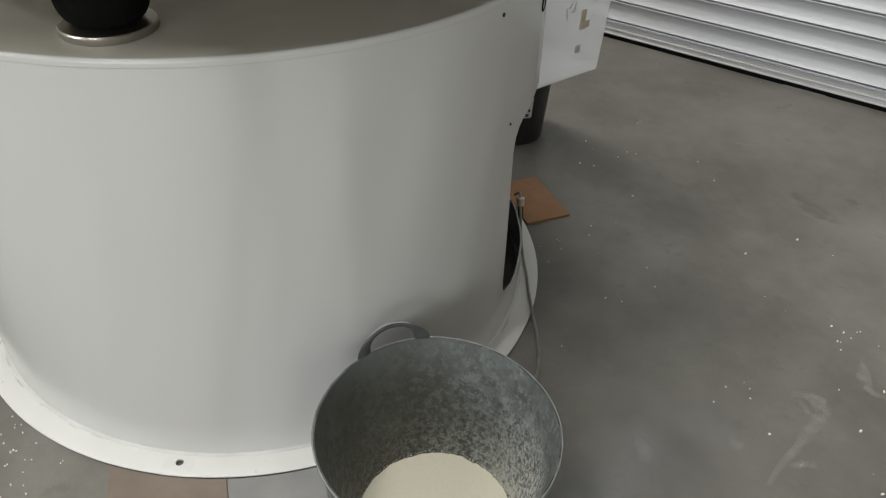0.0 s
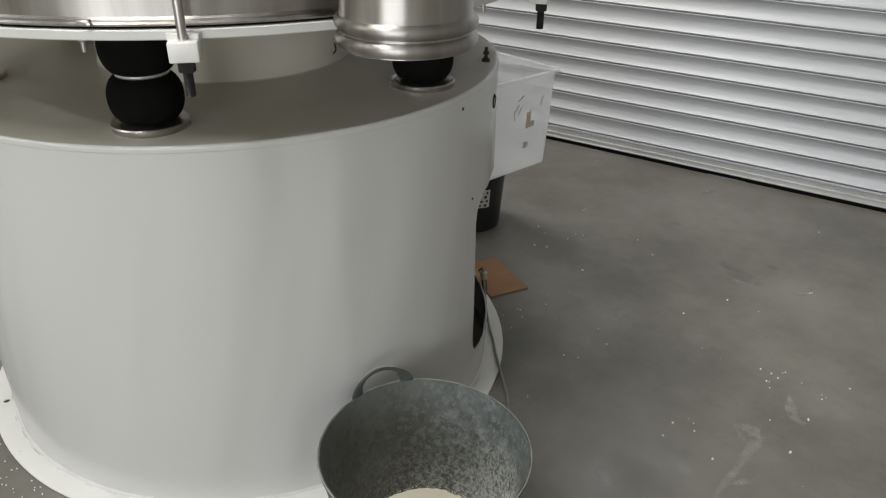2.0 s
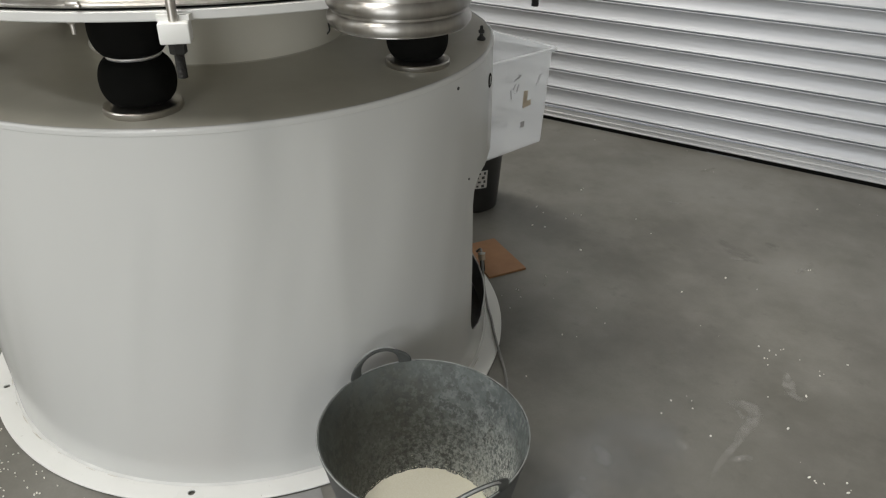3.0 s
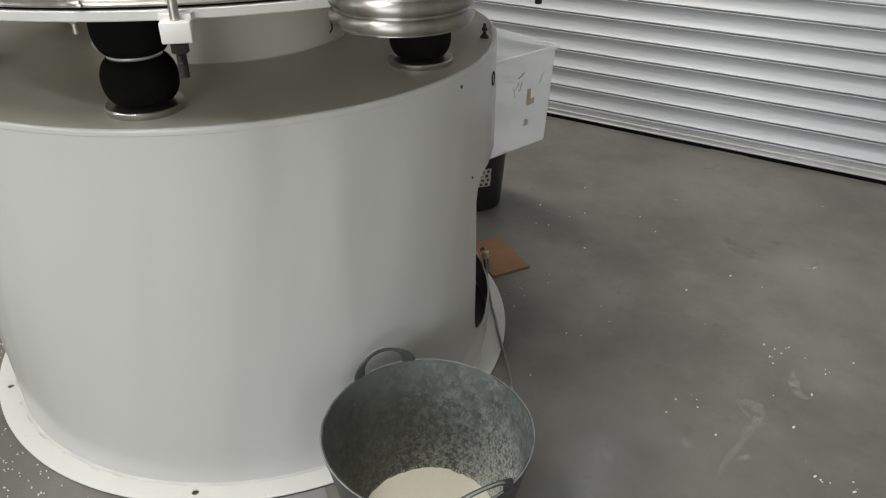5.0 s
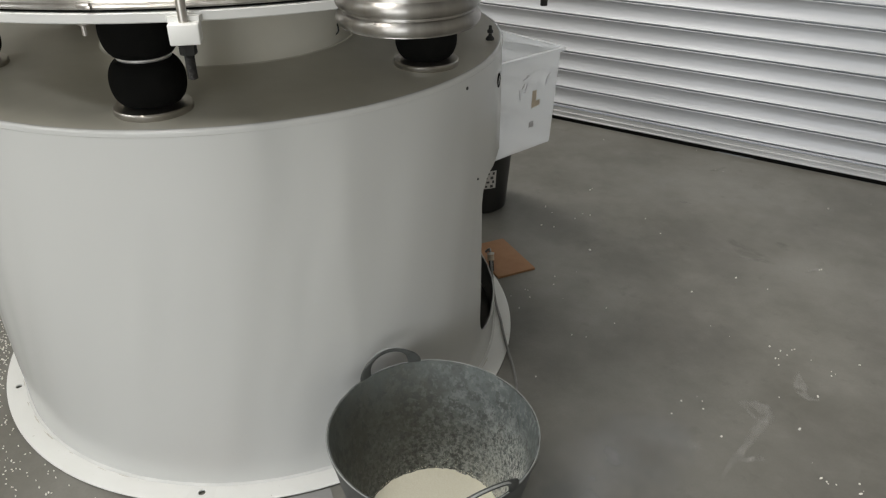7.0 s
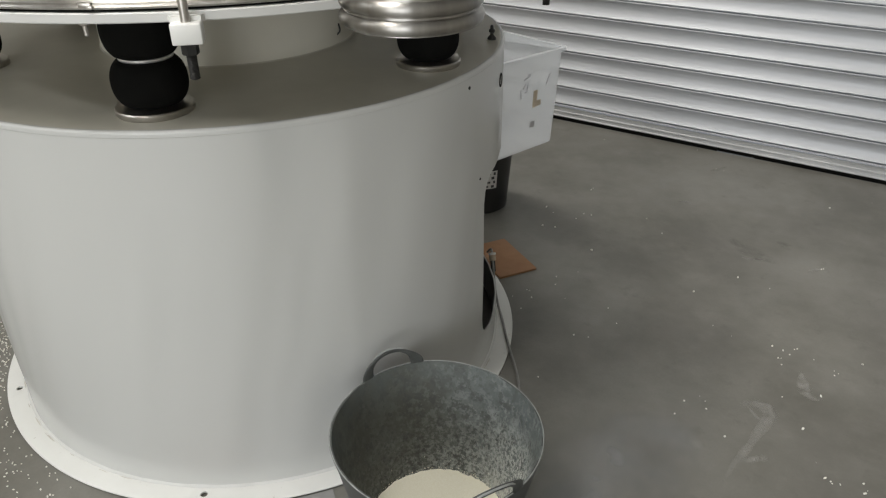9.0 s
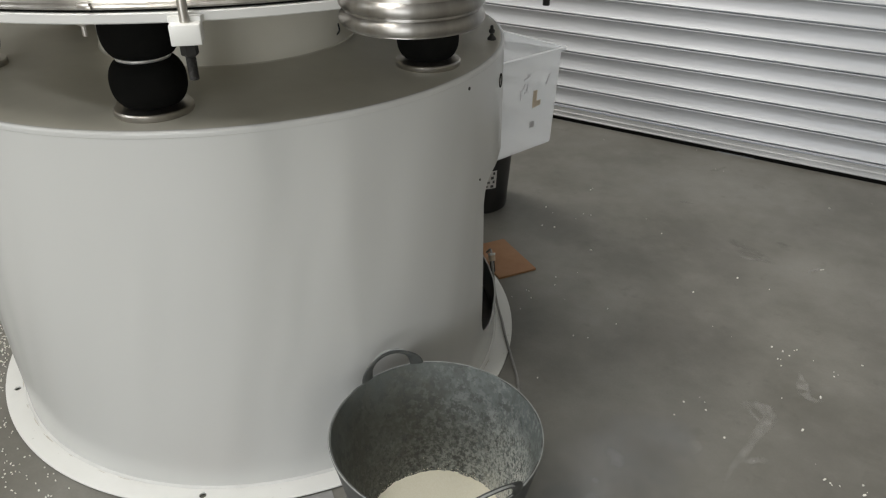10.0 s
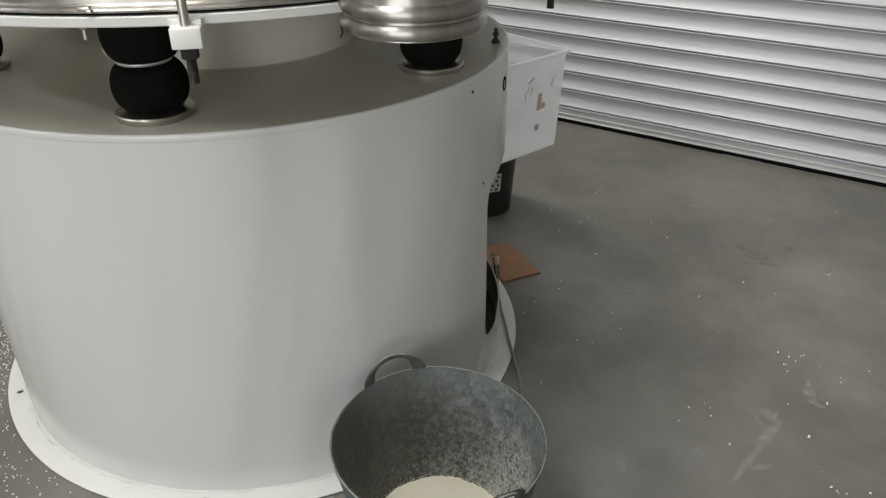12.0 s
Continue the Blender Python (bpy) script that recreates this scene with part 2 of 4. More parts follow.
def floor_film(name, colour, cover, grain=42.0):
    """A patchy film on the floor: thins out towards its edges and breaks up with the noise."""
    m, nt, b = material(name)
    b.inputs["Base Color"].default_value = (*colour, 1)
    b.inputs["Roughness"].default_value = 0.85
    uv = nt.nodes.new("ShaderNodeUVMap")
    sep = nt.nodes.new("ShaderNodeSeparateXYZ")
    nt.links.new(uv.outputs[0], sep.inputs[0])
    edge = []
    for axis in ("X", "Y"):
        inv = node(nt, "ShaderNodeMath")
        inv.operation = "SUBTRACT"
        inv.inputs[0].default_value = 1.0
        nt.links.new(sep.outputs[axis], inv.inputs[1])
        mul = nt.nodes.new("ShaderNodeMath")
        mul.operation = "MULTIPLY"
        nt.links.new(sep.outputs[axis], mul.inputs[0])
        nt.links.new(inv.outputs[0], mul.inputs[1])
        edge.append(mul.outputs[0])
    out = ramp(nt, noise_of(nt, grain, 6.0 if grain > 20 else 3.0, 0.7 if grain > 20 else 0.5), [(0.34, (0.02, 0.02, 0.02)), (0.68, (cover, cover, cover))])
    for k, e in zip((6.0, 3.6), edge):
        sc = nt.nodes.new("ShaderNodeMath")
        sc.operation, sc.use_clamp = "MULTIPLY", True
        sc.inputs[1].default_value = k
        nt.links.new(e, sc.inputs[0])
        mm = nt.nodes.new("ShaderNodeMath")
        mm.operation = "MULTIPLY"
        nt.links.new(out, mm.inputs[0])
        nt.links.new(sc.outputs[0], mm.inputs[1])
        out = mm.outputs[0]
    nt.links.new(out, b.inputs["Alpha"])
    return m


floor_mat, tub_rubber, powder_mat, milky, dust_mat = concrete_floor(), dusty_rubber(), cream_powder(), milky_plastic(), floor_film("pale_dust_film", (0.48, 0.467, 0.44), 0.64)
scuff_mat = floor_film("dark_scuff_film", (0.085, 0.079, 0.068), 0.34, 24.0)
# pale film that paints a pool of light on the floor
light_pool_mat = floor_film("painted_light_pool", (0.40, 0.405, 0.405), 0.62, 7.0)


# ---------------------------------------------------------------- mesh helpers
def part(name, bm, mat, parent=None, label="", smooth=True, sharp=35):
    bmesh.ops.recalc_face_normals(bm, faces=bm.faces)
    me = bpy.data.meshes.new(name)
    bm.to_mesh(me)
    bm.free()
    me.materials.append(mat)
    if smooth:
        me.polygons.foreach_set("use_smooth", [True] * len(me.polygons))
        me.set_sharp_from_angle(angle=radians(sharp))
    ob = new(name, me)
    ob.parent = parent
    if label:
        tagged(ob, label)
    return ob


def lathe(profile, segs=96, closed=True, centre=(0, 0)):
    """Turn (radius, z) points about the upright axis; closed joins the last point to the first."""
    bm = bmesh.new()
    rings = []
    for i in range(segs):
        a = 2 * math.pi * i / segs
        rings.append([bm.verts.new((centre[0] + r * math.cos(a), centre[1] + r * math.sin(a), z)) for r, z in profile])
    n = len(profile)
    for i in range(segs):
        p, q = rings[i], rings[(i + 1) % segs]
        for j in range(n if closed else n - 1):
            k = (j + 1) % n
            bm.faces.new((p[j], q[j], q[k], p[k]))
    bmesh.ops.remove_doubles(bm, verts=bm.verts, dist=1e-6)
    return bm


def block(sx, sy, sz, m=Matrix(), bevel=0.002, segs=2):
    bm = bmesh.new()
    bmesh.ops.create_cube(bm, size=1, matrix=Matrix.Diagonal((sx, sy, sz, 1)))
    if bevel:
        bmesh.ops.bevel(bm, geom=bm.edges[:], offset=bevel, segments=segs, affect="EDGES", profile=0.5)
    bmesh.ops.transform(bm, matrix=m, verts=bm.verts)
    return bm


def sweep(points, radius, segs=10, steps=6):
    """A round tube along a smooth line through the points."""
    pts = [Vector(p) for p in points]
    ext = [2 * pts[0] - pts[1]] + pts + [2 * pts[-1] - pts[-2]]
    line = []
    for i in range(1, len(ext) - 2):
        a, b, c, d = ext[i - 1:i + 3]
        for s in range(steps):
            u = s / steps
            line.append(0.5 * (2 * b + (c - a) * u + (2 * a - 5 * b + 4 * c - d) * u * u + (3 * b - a - 3 * c + d) * u ** 3))
    line.append(pts[-1])
    bm = bmesh.new()
    rings, side = [], None
    for i, p in enumerate(line):
        t = (line[min(i + 1, len(line) - 1)] - line[max(i - 1, 0)]).normalized()
        if side is None:
            side = t.orthogonal().normalized()
        side = (side - t * side.dot(t)).normalized()
        up = t.cross(side)
        rings.append([bm.verts.new(p + radius * (math.cos(2 * math.pi * k / segs) * side + math.sin(2 * math.pi * k / segs) * up)) for k in range(segs)])
    for p, q in zip(rings, rings[1:]):
        for k in range(segs):
            bm.faces.new((p[k], p[(k + 1) % segs], q[(k + 1) % segs], q[k]))
    bm.faces.new(rings[0])
    bm.faces.new(rings[-1])
    return bm


def rod(r, z0, z1, x=0, y=0, segs=20, bevel=0.0015):
    return lathe([(0, z0), (r - bevel, z0), (r, z0 + bevel), (r, z1 - bevel), (r - bevel, z1), (0, z1)], segs, False, (x, y))


def hexnut(r, z0, z1, x=0, y=0):
    return lathe([(0, z0), (r * 0.9, z0), (r, z0 + 0.002), (r, z1 - 0.002), (r * 0.9, z1), (0, z1)], 6, False, (x, y))


def join(*bms):
    out = bms[0]
    for b in bms[1:]:
        me = bpy.data.meshes.new("tmp")
        b.to_mesh(me)
        b.free()
        out.from_mesh(me)
        bpy.data.meshes.remove(me)
    return out


def polar(deg, r, z=0.0):
    return Vector((r * math.cos(radians(deg)), r * math.sin(radians(deg)), z))


def thing(name, label, category, loc=(0, 0, 0), group="", kind=""):
    ob = new(name)
    ob.empty_display_size = 0.05
    ob.location = loc
    return tagged(ob, label, category, group, kind)


# ---------------------------------------------------------------- the room
def room():
    bm = block(9.0, 8.0, 0.2, pose(0.6, -1.69, -0.1), 0)
    tagged(part("floor", bm, floor_mat, smooth=False), "grey sealed concrete workshop floor, dusty and stained", "floor", kind="structure")
    y0 = 2.27
    tagged(part("ground", block(60, 40, 0.2, pose(0.6, 22.31, -0.105), 0), sheet_grey, smooth=False), "pale concrete yard outside the shutter", "ground", kind="structure")
    # the wall with the shutter: two piers and a lintel round the opening
    bm = join(block(2.1, 0.25, 3.9, pose(-2.85, y0 + 0.2, 1.95), 0), block(1.5, 0.25, 3.9, pose(4.35, y0 + 0.2, 1.95), 0),
              block(5.4, 0.25, 0.9, pose(0.9, y0 + 0.2, 3.45), 0))
    tagged(part("wall_north", bm, wall_paint, smooth=False), "pale painted block wall round a roller shutter", "wall", kind="structure")
    bm = join(block(9.0, 0.2, 0.5, pose(0.6, -5.6, 0.25), 0), block(9.0, 0.2, 1.4, pose(0.6, -5.6, 3.2), 0), block(4.55, 0.2, 2.0, pose(-1.625, -5.6, 1.5), 0), block(0.95, 0.2, 2.0, pose(4.625, -5.6, 1.5), 0))
    tagged(part("wall_south", bm, wall_paint, smooth=False), "pale painted workshop wall with an opening for an added window", "wall", kind="structure")
    # unseen window, added as the frame of the low frontal lamp
    win = thing("unseen_window_1", "unseen wide steel-framed window, added to hold a lamp", "window", (2.4, -5.6, 1.5), kind="structure")
    for x, z, sx, sz in ((0, 0.97, 3.5, 0.06), (0, -0.97, 3.5, 0.06), (-1.72, 0, 0.06, 1.88), (1.72, 0, 0.06, 1.88)):
        part("window_frame", block(sx, 0.06, sz, pose(x, -0.05, z), 0.004), paint_white, win)
    for name, sx, sy, x, y in (("wall_west", 0.2, 8.0, -3.8, -1.7), ("wall_east", 0.2, 8.0, 5.0, -1.7)):
        tagged(part(name, block(sx, sy, 3.9, pose(x, y, 1.95), 0), wall_paint, smooth=False), "pale painted workshop wall", "wall", kind="structure")
    tagged(part("ceiling", block(9.0, 8.3, 0.15, pose(0.6, -1.6, 3.98), 0), ceiling_paint, smooth=False), "pale sheet ceiling", "ceiling", kind="structure")
    # unseen housings, built only to go with the added lamps
    for x, y, z, yaw, power, tint in UNSEEN_LAMPS:
        fx = thing("unseen_ceiling_lamp", "unseen white batten lamp, added under the ceiling for light", "lamp", (x, y, z + 0.02), "ceiling lamps")
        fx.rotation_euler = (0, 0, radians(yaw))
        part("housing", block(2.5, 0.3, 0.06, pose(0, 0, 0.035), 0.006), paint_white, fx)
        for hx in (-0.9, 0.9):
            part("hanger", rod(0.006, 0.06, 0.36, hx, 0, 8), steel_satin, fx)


def slat_profile(p):
    """Section of one slat, (depth towards the room, height): a hollow face that swells forward to the foot, a joint and an overhanging bead."""
    out = []
    h0, h1 = 0.0165, p - 0.0002
    for i in range(15):
        u = i / 14
        out.append((0.0046 + 0.0080 * u ** 1.5 - 0.0110 * (1 - (2 * u - 1) ** 2), h1 + (h0 - h1) * u))
    out += [(0.0122, 0.0150), (0.0000, 0.0146), (-0.0075, 0.0138), (-0.0075, 0.0080), (0.0000, 0.0072), (0.0108, 0.0068), (0.0128, 0.0055), (0.0130, 0.0030), (0.0120, 0.0012), (0.0104, 0.0002), (-0.009, 0.0002), (-0.009, h1)]
    return out


def extrude_profile(profile, x0, x1, y, z):
    bm = bmesh.new()
    n = 9
    cols = [[bm.verts.new((x0 + (x1 - x0) * i / (n - 1), y - d, z + h)) for d, h in profile] for i in range(n)]
    for a, b in zip(cols, cols[1:]):
        for j in range(len(profile)):
            k = (j + 1) % len(profile)
            bm.faces.new((a[j], b[j], b[k], a[k]))
    bm.faces.new(cols[0])
    bm.faces.new(cols[-1])
    return bm


def shutter():
    y, x0, x1, pitch, first = 2.28, -1.76, 3.56, 0.0975, 0.0850
    sh = thing("roller_shutter", "closed silver-grey roller shutter of hollow metal slats", "shutter", (0.9, y, 0))
    base = part("slat", extrude_profile(slat_profile(pitch), x0 - 0.9, x1 - 0.9, 0, 0), shutter_paint, sh, sharp=28)
    base.location = (0, 0, first)
    for i in range(1, 31):
        s = base.copy()
        scene.collection.objects.link(s)
        s.location = (0.0, random.uniform(-0.0008, 0.0008), first + pitch * i)
    rail = [(0.0108, 0.0794), (0.0090, 0.076), (0.0065, 0.062), (0.0062, 0.055), (0.0108, 0.0525), (0.0108, 0.0475), (0.0065, 0.045), (0.0072, 0.031), (0.0118, 0.028), (0.0118, 0.0235), (-0.006, 0.0235), (-0.006, 0.0794)]
    part("bottom_rail", extrude_profile(rail, x0 - 0.9, x1 - 0.9, 0, 0), rail_alu, sh, "ribbed aluminium bottom rail", sharp=28)
    seal = [(0.006, 0.0240), (0.007, 0.008), (0.004, 0.0012), (-0.004, 0.0012), (-0.005, 0.0240)]
    lifted = [(0.006, 0.0240), (0.0062, 0.0036), (-0.004, 0.0036), (-0.005, 0.0240)]
    for a, b, prof in ((x0, 0.865, seal), (0.866, 1.045, lifted), (1.046, x1, seal)):
        part("rubber_seal", extrude_profile(prof, a - 0.9, b - 0.9, 0, 0), rubber_black, sh, "black rubber seal strip")
    for x in (x0 - 0.01, x1 + 0.01):
        bm = join(block(0.012, 0.08, 3.05, pose(x - 0.9 + (-0.03 if x < 0 else 0.03), 0.0, 1.525), 0.002), block(0.06, 0.006, 3.05, pose(x - 0.9, -0.036, 1.525), 0.001), block(0.06, 0.006, 3.05, pose(x - 0.9, 0.036, 1.525), 0.001))
        part("guide_rail", bm, rail_alu, sh)


# ---------------------------------------------------------------- the sieve machine
R, H = 0.750, 0.955
SEAM = 27.0
CUT = (9.7, 57.0, 0.122, 0.648)


def dent(a, z):
    """Slight unevenness of rolled sheet."""
    peak = max(0.0, 1 - abs((math.degrees(a) + SEAM + 180) % 360 - 180) / 8.0)
    fade = min(1.0, max(0.0, (0.945 - z) / 0.10), max(0.0, (z - 0.010) / 0.06))
    lean = a - 0.30 * z
    side = min(1.0, max(0.0, (-35 - (math.degrees(a) + 180) % 360 + 180) / 25.0))
    waves = 0.0028 * noise.noise((3.6 * math.cos(a), 3.6 * math.sin(a), 0.25 * z)) + (0.0056 + 0.0042 * side) * abs(noise.noise((5.5 * math.cos(lean), 5.5 * math.sin(lean), 0.4 * z)))
    return fade * (0.0068 * peak ** 1.15 + waves)


def drum_shell():
    """Rolled shell with a round-cornered hatch opening; outer and inner skin and the cut edge."""
    a0, a1, z0, z1 = CUT
    bm = bmesh.new()
    zb, zt = 0.010, H - 0.012
    rc = 0.075

    def vert(deg, z, r):
        a = radians(deg)
        rr = r + dent(a, z)
        return bm.verts.new((rr * math.cos(a), rr * math.sin(a), z))

    pad = 5.0
    A0, A1 = a0 - pad, a1 + pad
    Z0, Z1 = z0 - 0.07, z1 + 0.07
    wide, high = radians(a1 - a0) * R, z1 - z0
    n = 14

    def loops(r):
        hole, rim = [], []
        for side in range(4):
            for i in range(n):
                u = i / n
                cor = [(0, 0), (1, 0), (1, 1), (0, 1)]
                (ax, az), (bx, bz) = cor[side], cor[(side + 1) % 4]
                px, pz = ax + (bx - ax) * u, az + (bz - az) * u
                rim.append((A0 + (A1 - A0) * px, Z0 + (Z1 - Z0) * pz))
                x, z = (px - 0.5) * wide, (pz - 0.5) * high
                # round the corners
                cx, cz = wide / 2 - rc, high / 2 - rc
                if abs(x) > cx and abs(z) > cz:
                    dx, dz = abs(x) - cx, abs(z) - cz
                    k = rc / max(math.hypot(dx, dz), 1e-6)
                    x, z = math.copysign(cx + dx * k, x), math.copysign(cz + dz * k, z)
                hole.append((a0 + (x / wide + 0.5) * (a1 - a0), z0 + z + high / 2))
        return hole, rim

    skins = []
    for r in (R, R - 0.005):
        hole, rim = loops(r)
        m = len(hole)
        rings = [[vert(d0 + (d1 - d0) * k / 6, y0 + (y1 - y0) * k / 6, r) for (d0, y0), (d1, y1) in zip(hole, rim)] for k in range(7)]
        for p, q in zip(rings, rings[1:]):
            for i in range(m):
                bm.faces.new((p[i], p[(i + 1) % m], q[(i + 1) % m], q[i]))
        skins.append((rings[0], rings[-1]))
        # bands above and below the patch, and the rest of the shell
        for lo, hi in ((zb, Z0), (Z1, zt)):
            cols = [[vert(A0 + (A1 - A0) * i / n, lo + (hi - lo) * j / 3, r) for j in range(4)] for i in range(n + 1)]
            for p, q in zip(cols, cols[1:]):
                for j in range(3):
                    bm.faces.new((p[j], q[j], q[j + 1], p[j + 1]))
        zs = [zb + (Z0 - zb) * j / 3 for j in range(3)] + [Z0 + (Z1 - Z0) * j / n for j in range(n)] + [Z1 + (zt - Z1) * j / 3 for j in range(4)]
        seg = 220
        cols = [[vert(A1 + (360 + A0 - A1) * i / seg, z, r) for z in zs] for i in range(seg + 1)]
        for p, q in zip(cols, cols[1:]):
            for j in range(len(zs) - 1):
                bm.faces.new((p[j], q[j], q[j + 1], p[j + 1]))
    h0, h1 = skins[0][0], skins[1][0]
    for i in range(len(h0)):
        k = (i + 1) % len(h0)
        bm.faces.new((h0[i], h0[k], h1[k], h1[i]))
    bmesh.ops.remove_doubles(bm, verts=bm.verts, dist=2e-5)
    return bm


def drilled_ring(r0, r1, z0, z1, holes, hr):
    """Flat ring plate with round holes right through it."""
    bm = bmesh.new()
    span = 5.0
    rb = 0.776
    cuts = sorted((h % 360) for h in holes)

    def vert(deg, r, z):
        a = radians(deg)
        return bm.verts.new((r * math.cos(a), r * math.sin(a), z))

    def strip(d0, d1, n):
        secs = []
        for i in range(n + 1):
            d = d0 + (d1 - d0) * i / n
            secs.append([vert(d, r0, z0), vert(d, r1 - 0.001, z0), vert(d, r1, z0 + 0.001), vert(d, r1, z1 - 0.0025), vert(d, r1 - 0.0008, z1 - 0.0008), vert(d, r1 - 0.0025, z1), vert(d, r0, z1)])
        for p, q in zip(secs, secs[1:]):
            for j in range(6):
                bm.faces.new((p[j], q[j], q[j + 1], p[j + 1]))

    for i, c in enumerate(cuts):
        nxt = cuts[(i + 1) % len(cuts)] + (360 if i == len(cuts) - 1 else 0)
        strip(c + span / 2, nxt - span / 2, 26)
        # rim of the holed piece
        secs = []
        n = 8
        for k in range(n + 1):
            d = c - span / 2 + span * k / n
            secs.append([vert(d, r1 - 0.0025, z1), vert(d, r1 - 0.0008, z1 - 0.0008), vert(d, r1, z1 - 0.0025), vert(d, r1, z0), vert(d, r0, z0)])
        for p, q in zip(secs, secs[1:]):
            for j in range(3):
                bm.faces.new((p[j], q[j], q[j + 1], p[j + 1]))
        hole, rim = [], []
        for side in range(4):
            for k in range(n):
                u = k / n
                cor = [(0, 0), (1, 0), (1, 1), (0, 1)]
                (ax, ay), (bx, by) = cor[side], cor[(side + 1) % 4]
                px, py = ax + (bx - ax) * u, ay + (by - ay) * u
                rim.append((c - span / 2 + span * px, r0 + (r1 - 0.0025 - r0) * py))
                t = math.atan2(py - 0.5, px - 0.5)
                hole.append((c + math.degrees(hr * math.cos(t) / rb), rb + hr * math.sin(t)))
        top = [vert(d, r, z1) for d, r in hole]
        low = [vert(d, r, z0) for d, r in hole]
        rv = [vert(d, r, z1) for d, r in rim]
        m = len(top)
        for k in range(m):
            bm.faces.new((top[k], top[(k + 1) % m], rv[(k + 1) % m], rv[k]))
            bm.faces.new((top[k], top[(k + 1) % m], low[(k + 1) % m], low[k]))
    bmesh.ops.remove_doubles(bm, verts=bm.verts, dist=2e-5)
    return bm


def ball_profile(zc, r, h, neck):
    """One lobe of a rubber bellows, squashed between two necks."""
    out = []
    for i in range(17):
        u = -1 + 2 * i / 16
        k = (1 - abs(u) ** 2.1) ** 0.5
        out.append((max(neck, neck + (r - neck) * k), zc + h / 2 * u))
    return out


BALLS = [-57.05, 3.8, 62.3, 122.3, 182.3, -117.7]
WAISTS = []


def machine():
    mc = thing("vibrating_sieve", "cream enamelled round vibrating sieve on a drum base", "sieve machine")
    drum = part("drum", drum_shell(), paint_cream, mc, "cream enamelled steel drum with a hatch opening", sharp=30)
    fillet = lathe([(R - 0.001, 0.0150), (R + 0.0012, 0.0138), (R + 0.0026, 0.0122), (R + 0.0046, 0.0108), (R + 0.0066, 0.0097), (R - 0.001, 0.0090)], 240)
    for v in fillet.verts:
        a = math.atan2(v.co.y, v.co.x)
        w = 0.0012 * noise.noise((30 * math.cos(a), 30 * math.sin(a), 40 * v.co.z))
        v.co.x, v.co.y = v.co.x + w * math.cos(a), v.co.y + w * math.sin(a)
    part("weld_bead", fillet, paint_seam, mc, "uneven white sealed seam", sharp=80)
    # dirt that has caught in places along the seam
    rng = random.Random(31)
    dirt = bmesh.new()
    for _ in range(30):
        d0 = rng.uniform(-170, 20)
        n = rng.randint(3, 9)
        wide, pairs = rng.uniform(0.0005, 0.0011), []
        r0 = R + rng.uniform(0.0088, 0.0118)
        for i in range(n + 1):
            p = polar(d0 + 0.45 * i, r0 + rng.uniform(-0.0006, 0.0006), 0.0098)
            u = Vector((p.x, p.y, 0)).normalized() * wide * (0.25 + math.sin(math.pi * i / n))
            pairs.append((dirt.verts.new(p + u), dirt.verts.new(p - u + Vector((0, 0, 0.0008)))))
        for p, q in zip(pairs, pairs[1:]):
            dirt.faces.new((p[0], q[0], q[1], p[1]))
    tagged(part("seam_grime", dirt, grime, mc, "broken line of dirt along the seam"), kind="stuff")
    part("base_flange", drilled_ring(R - 0.004, 0.8090, 0.0040, 0.0095, [-58.5 + 60 * i for i in range(6)], 0.0090), paint_white, mc, "white flange ring with bolt holes")
    # black strip added to draw the dark contact shadow under the flange
    part("shadow_strip", lathe([(0.7890, 0.0), (0.8040, 0.0), (0.8040, 0.0040), (0.7890, 0.0040)], 160), rubber_black, mc, "black strip added under the flange as its contact shadow")
    part("top_plate", lathe([(0.335, H - 0.006), (R - 0.0035, H - 0.010), (R - 0.0035, H - 0.0004), (0.335, H + 0.004)], 192), paint_shaded, mc, "cream top plate, painted darker as in shade")
    edge = [(R - 0.0052 + 0.0064 * math.cos(t), H - 0.0062 + 0.0064 * math.sin(t)) for t in [math.pi / 2 * k / 7 for k in range(8)]]
    part("rim_bead", lathe([(R - 0.0040, H - 0.0145), (R + 0.0004, H - 0.0140), (R + 0.0012, H - 0.0128)] + edge + [(R - 0.0085, H + 0.0002), (R - 0.0085, H - 0.0060)], 192), paint_cream, mc, "rounded cream rim", sharp=30)
    part("neck", lathe([(0.3375, H - 0.004), (0.3375, 1.150), (0.350, 1.168), (0.330, 1.168), (0.325, H - 0.004)], 120), paint_neck, mc, "cream inner neck below the deck")
    part("neck_weld", lathe([(0.3365, H + 0.002), (0.3415, H + 0.0035), (0.3395, H + 0.006), (0.3365, H + 0.007)], 96), paint_shaded, mc)
    # a short wire by the neck
    p = polar(11, 0.338)
    part("wire_tail", sweep([(p.x, p.y, H + 0.055), (p.x + 0.006, p.y - 0.004, H + 0.038), (p.x - 0.002, p.y - 0.010, H + 0.026), (p.x - 0.012, p.y - 0.018, H + 0.014)], 0.0022, 8), plastic_black, mc)

    deck_z = 1.1725
    deck = part("deck_ring", lathe([(0.790, deck_z), (0.8265, deck_z), (0.8285, deck_z + 0.002), (0.8285, deck_z + 0.0155), (0.8265, deck_z + 0.0175), (0.790, deck_z + 0.0175)], 192), paint_ring, mc, "white deck ring")
    # pan takes the lightened cream so that more light bounces below it
    part("deck_pan", lathe([(0.0, deck_z + 0.003), (0.792, deck_z + 0.003), (0.792, deck_z + 0.013), (0.0, deck_z + 0.013)], 128, False), paint_neck, deck)
    part("rim_gasket", lathe([(0.780, deck_z + 0.0175), (0.8155, deck_z + 0.0175), (0.8155, deck_z + 0.0225), (0.780, deck_z + 0.0225)], 160), rubber_black, deck, "thin black gasket")
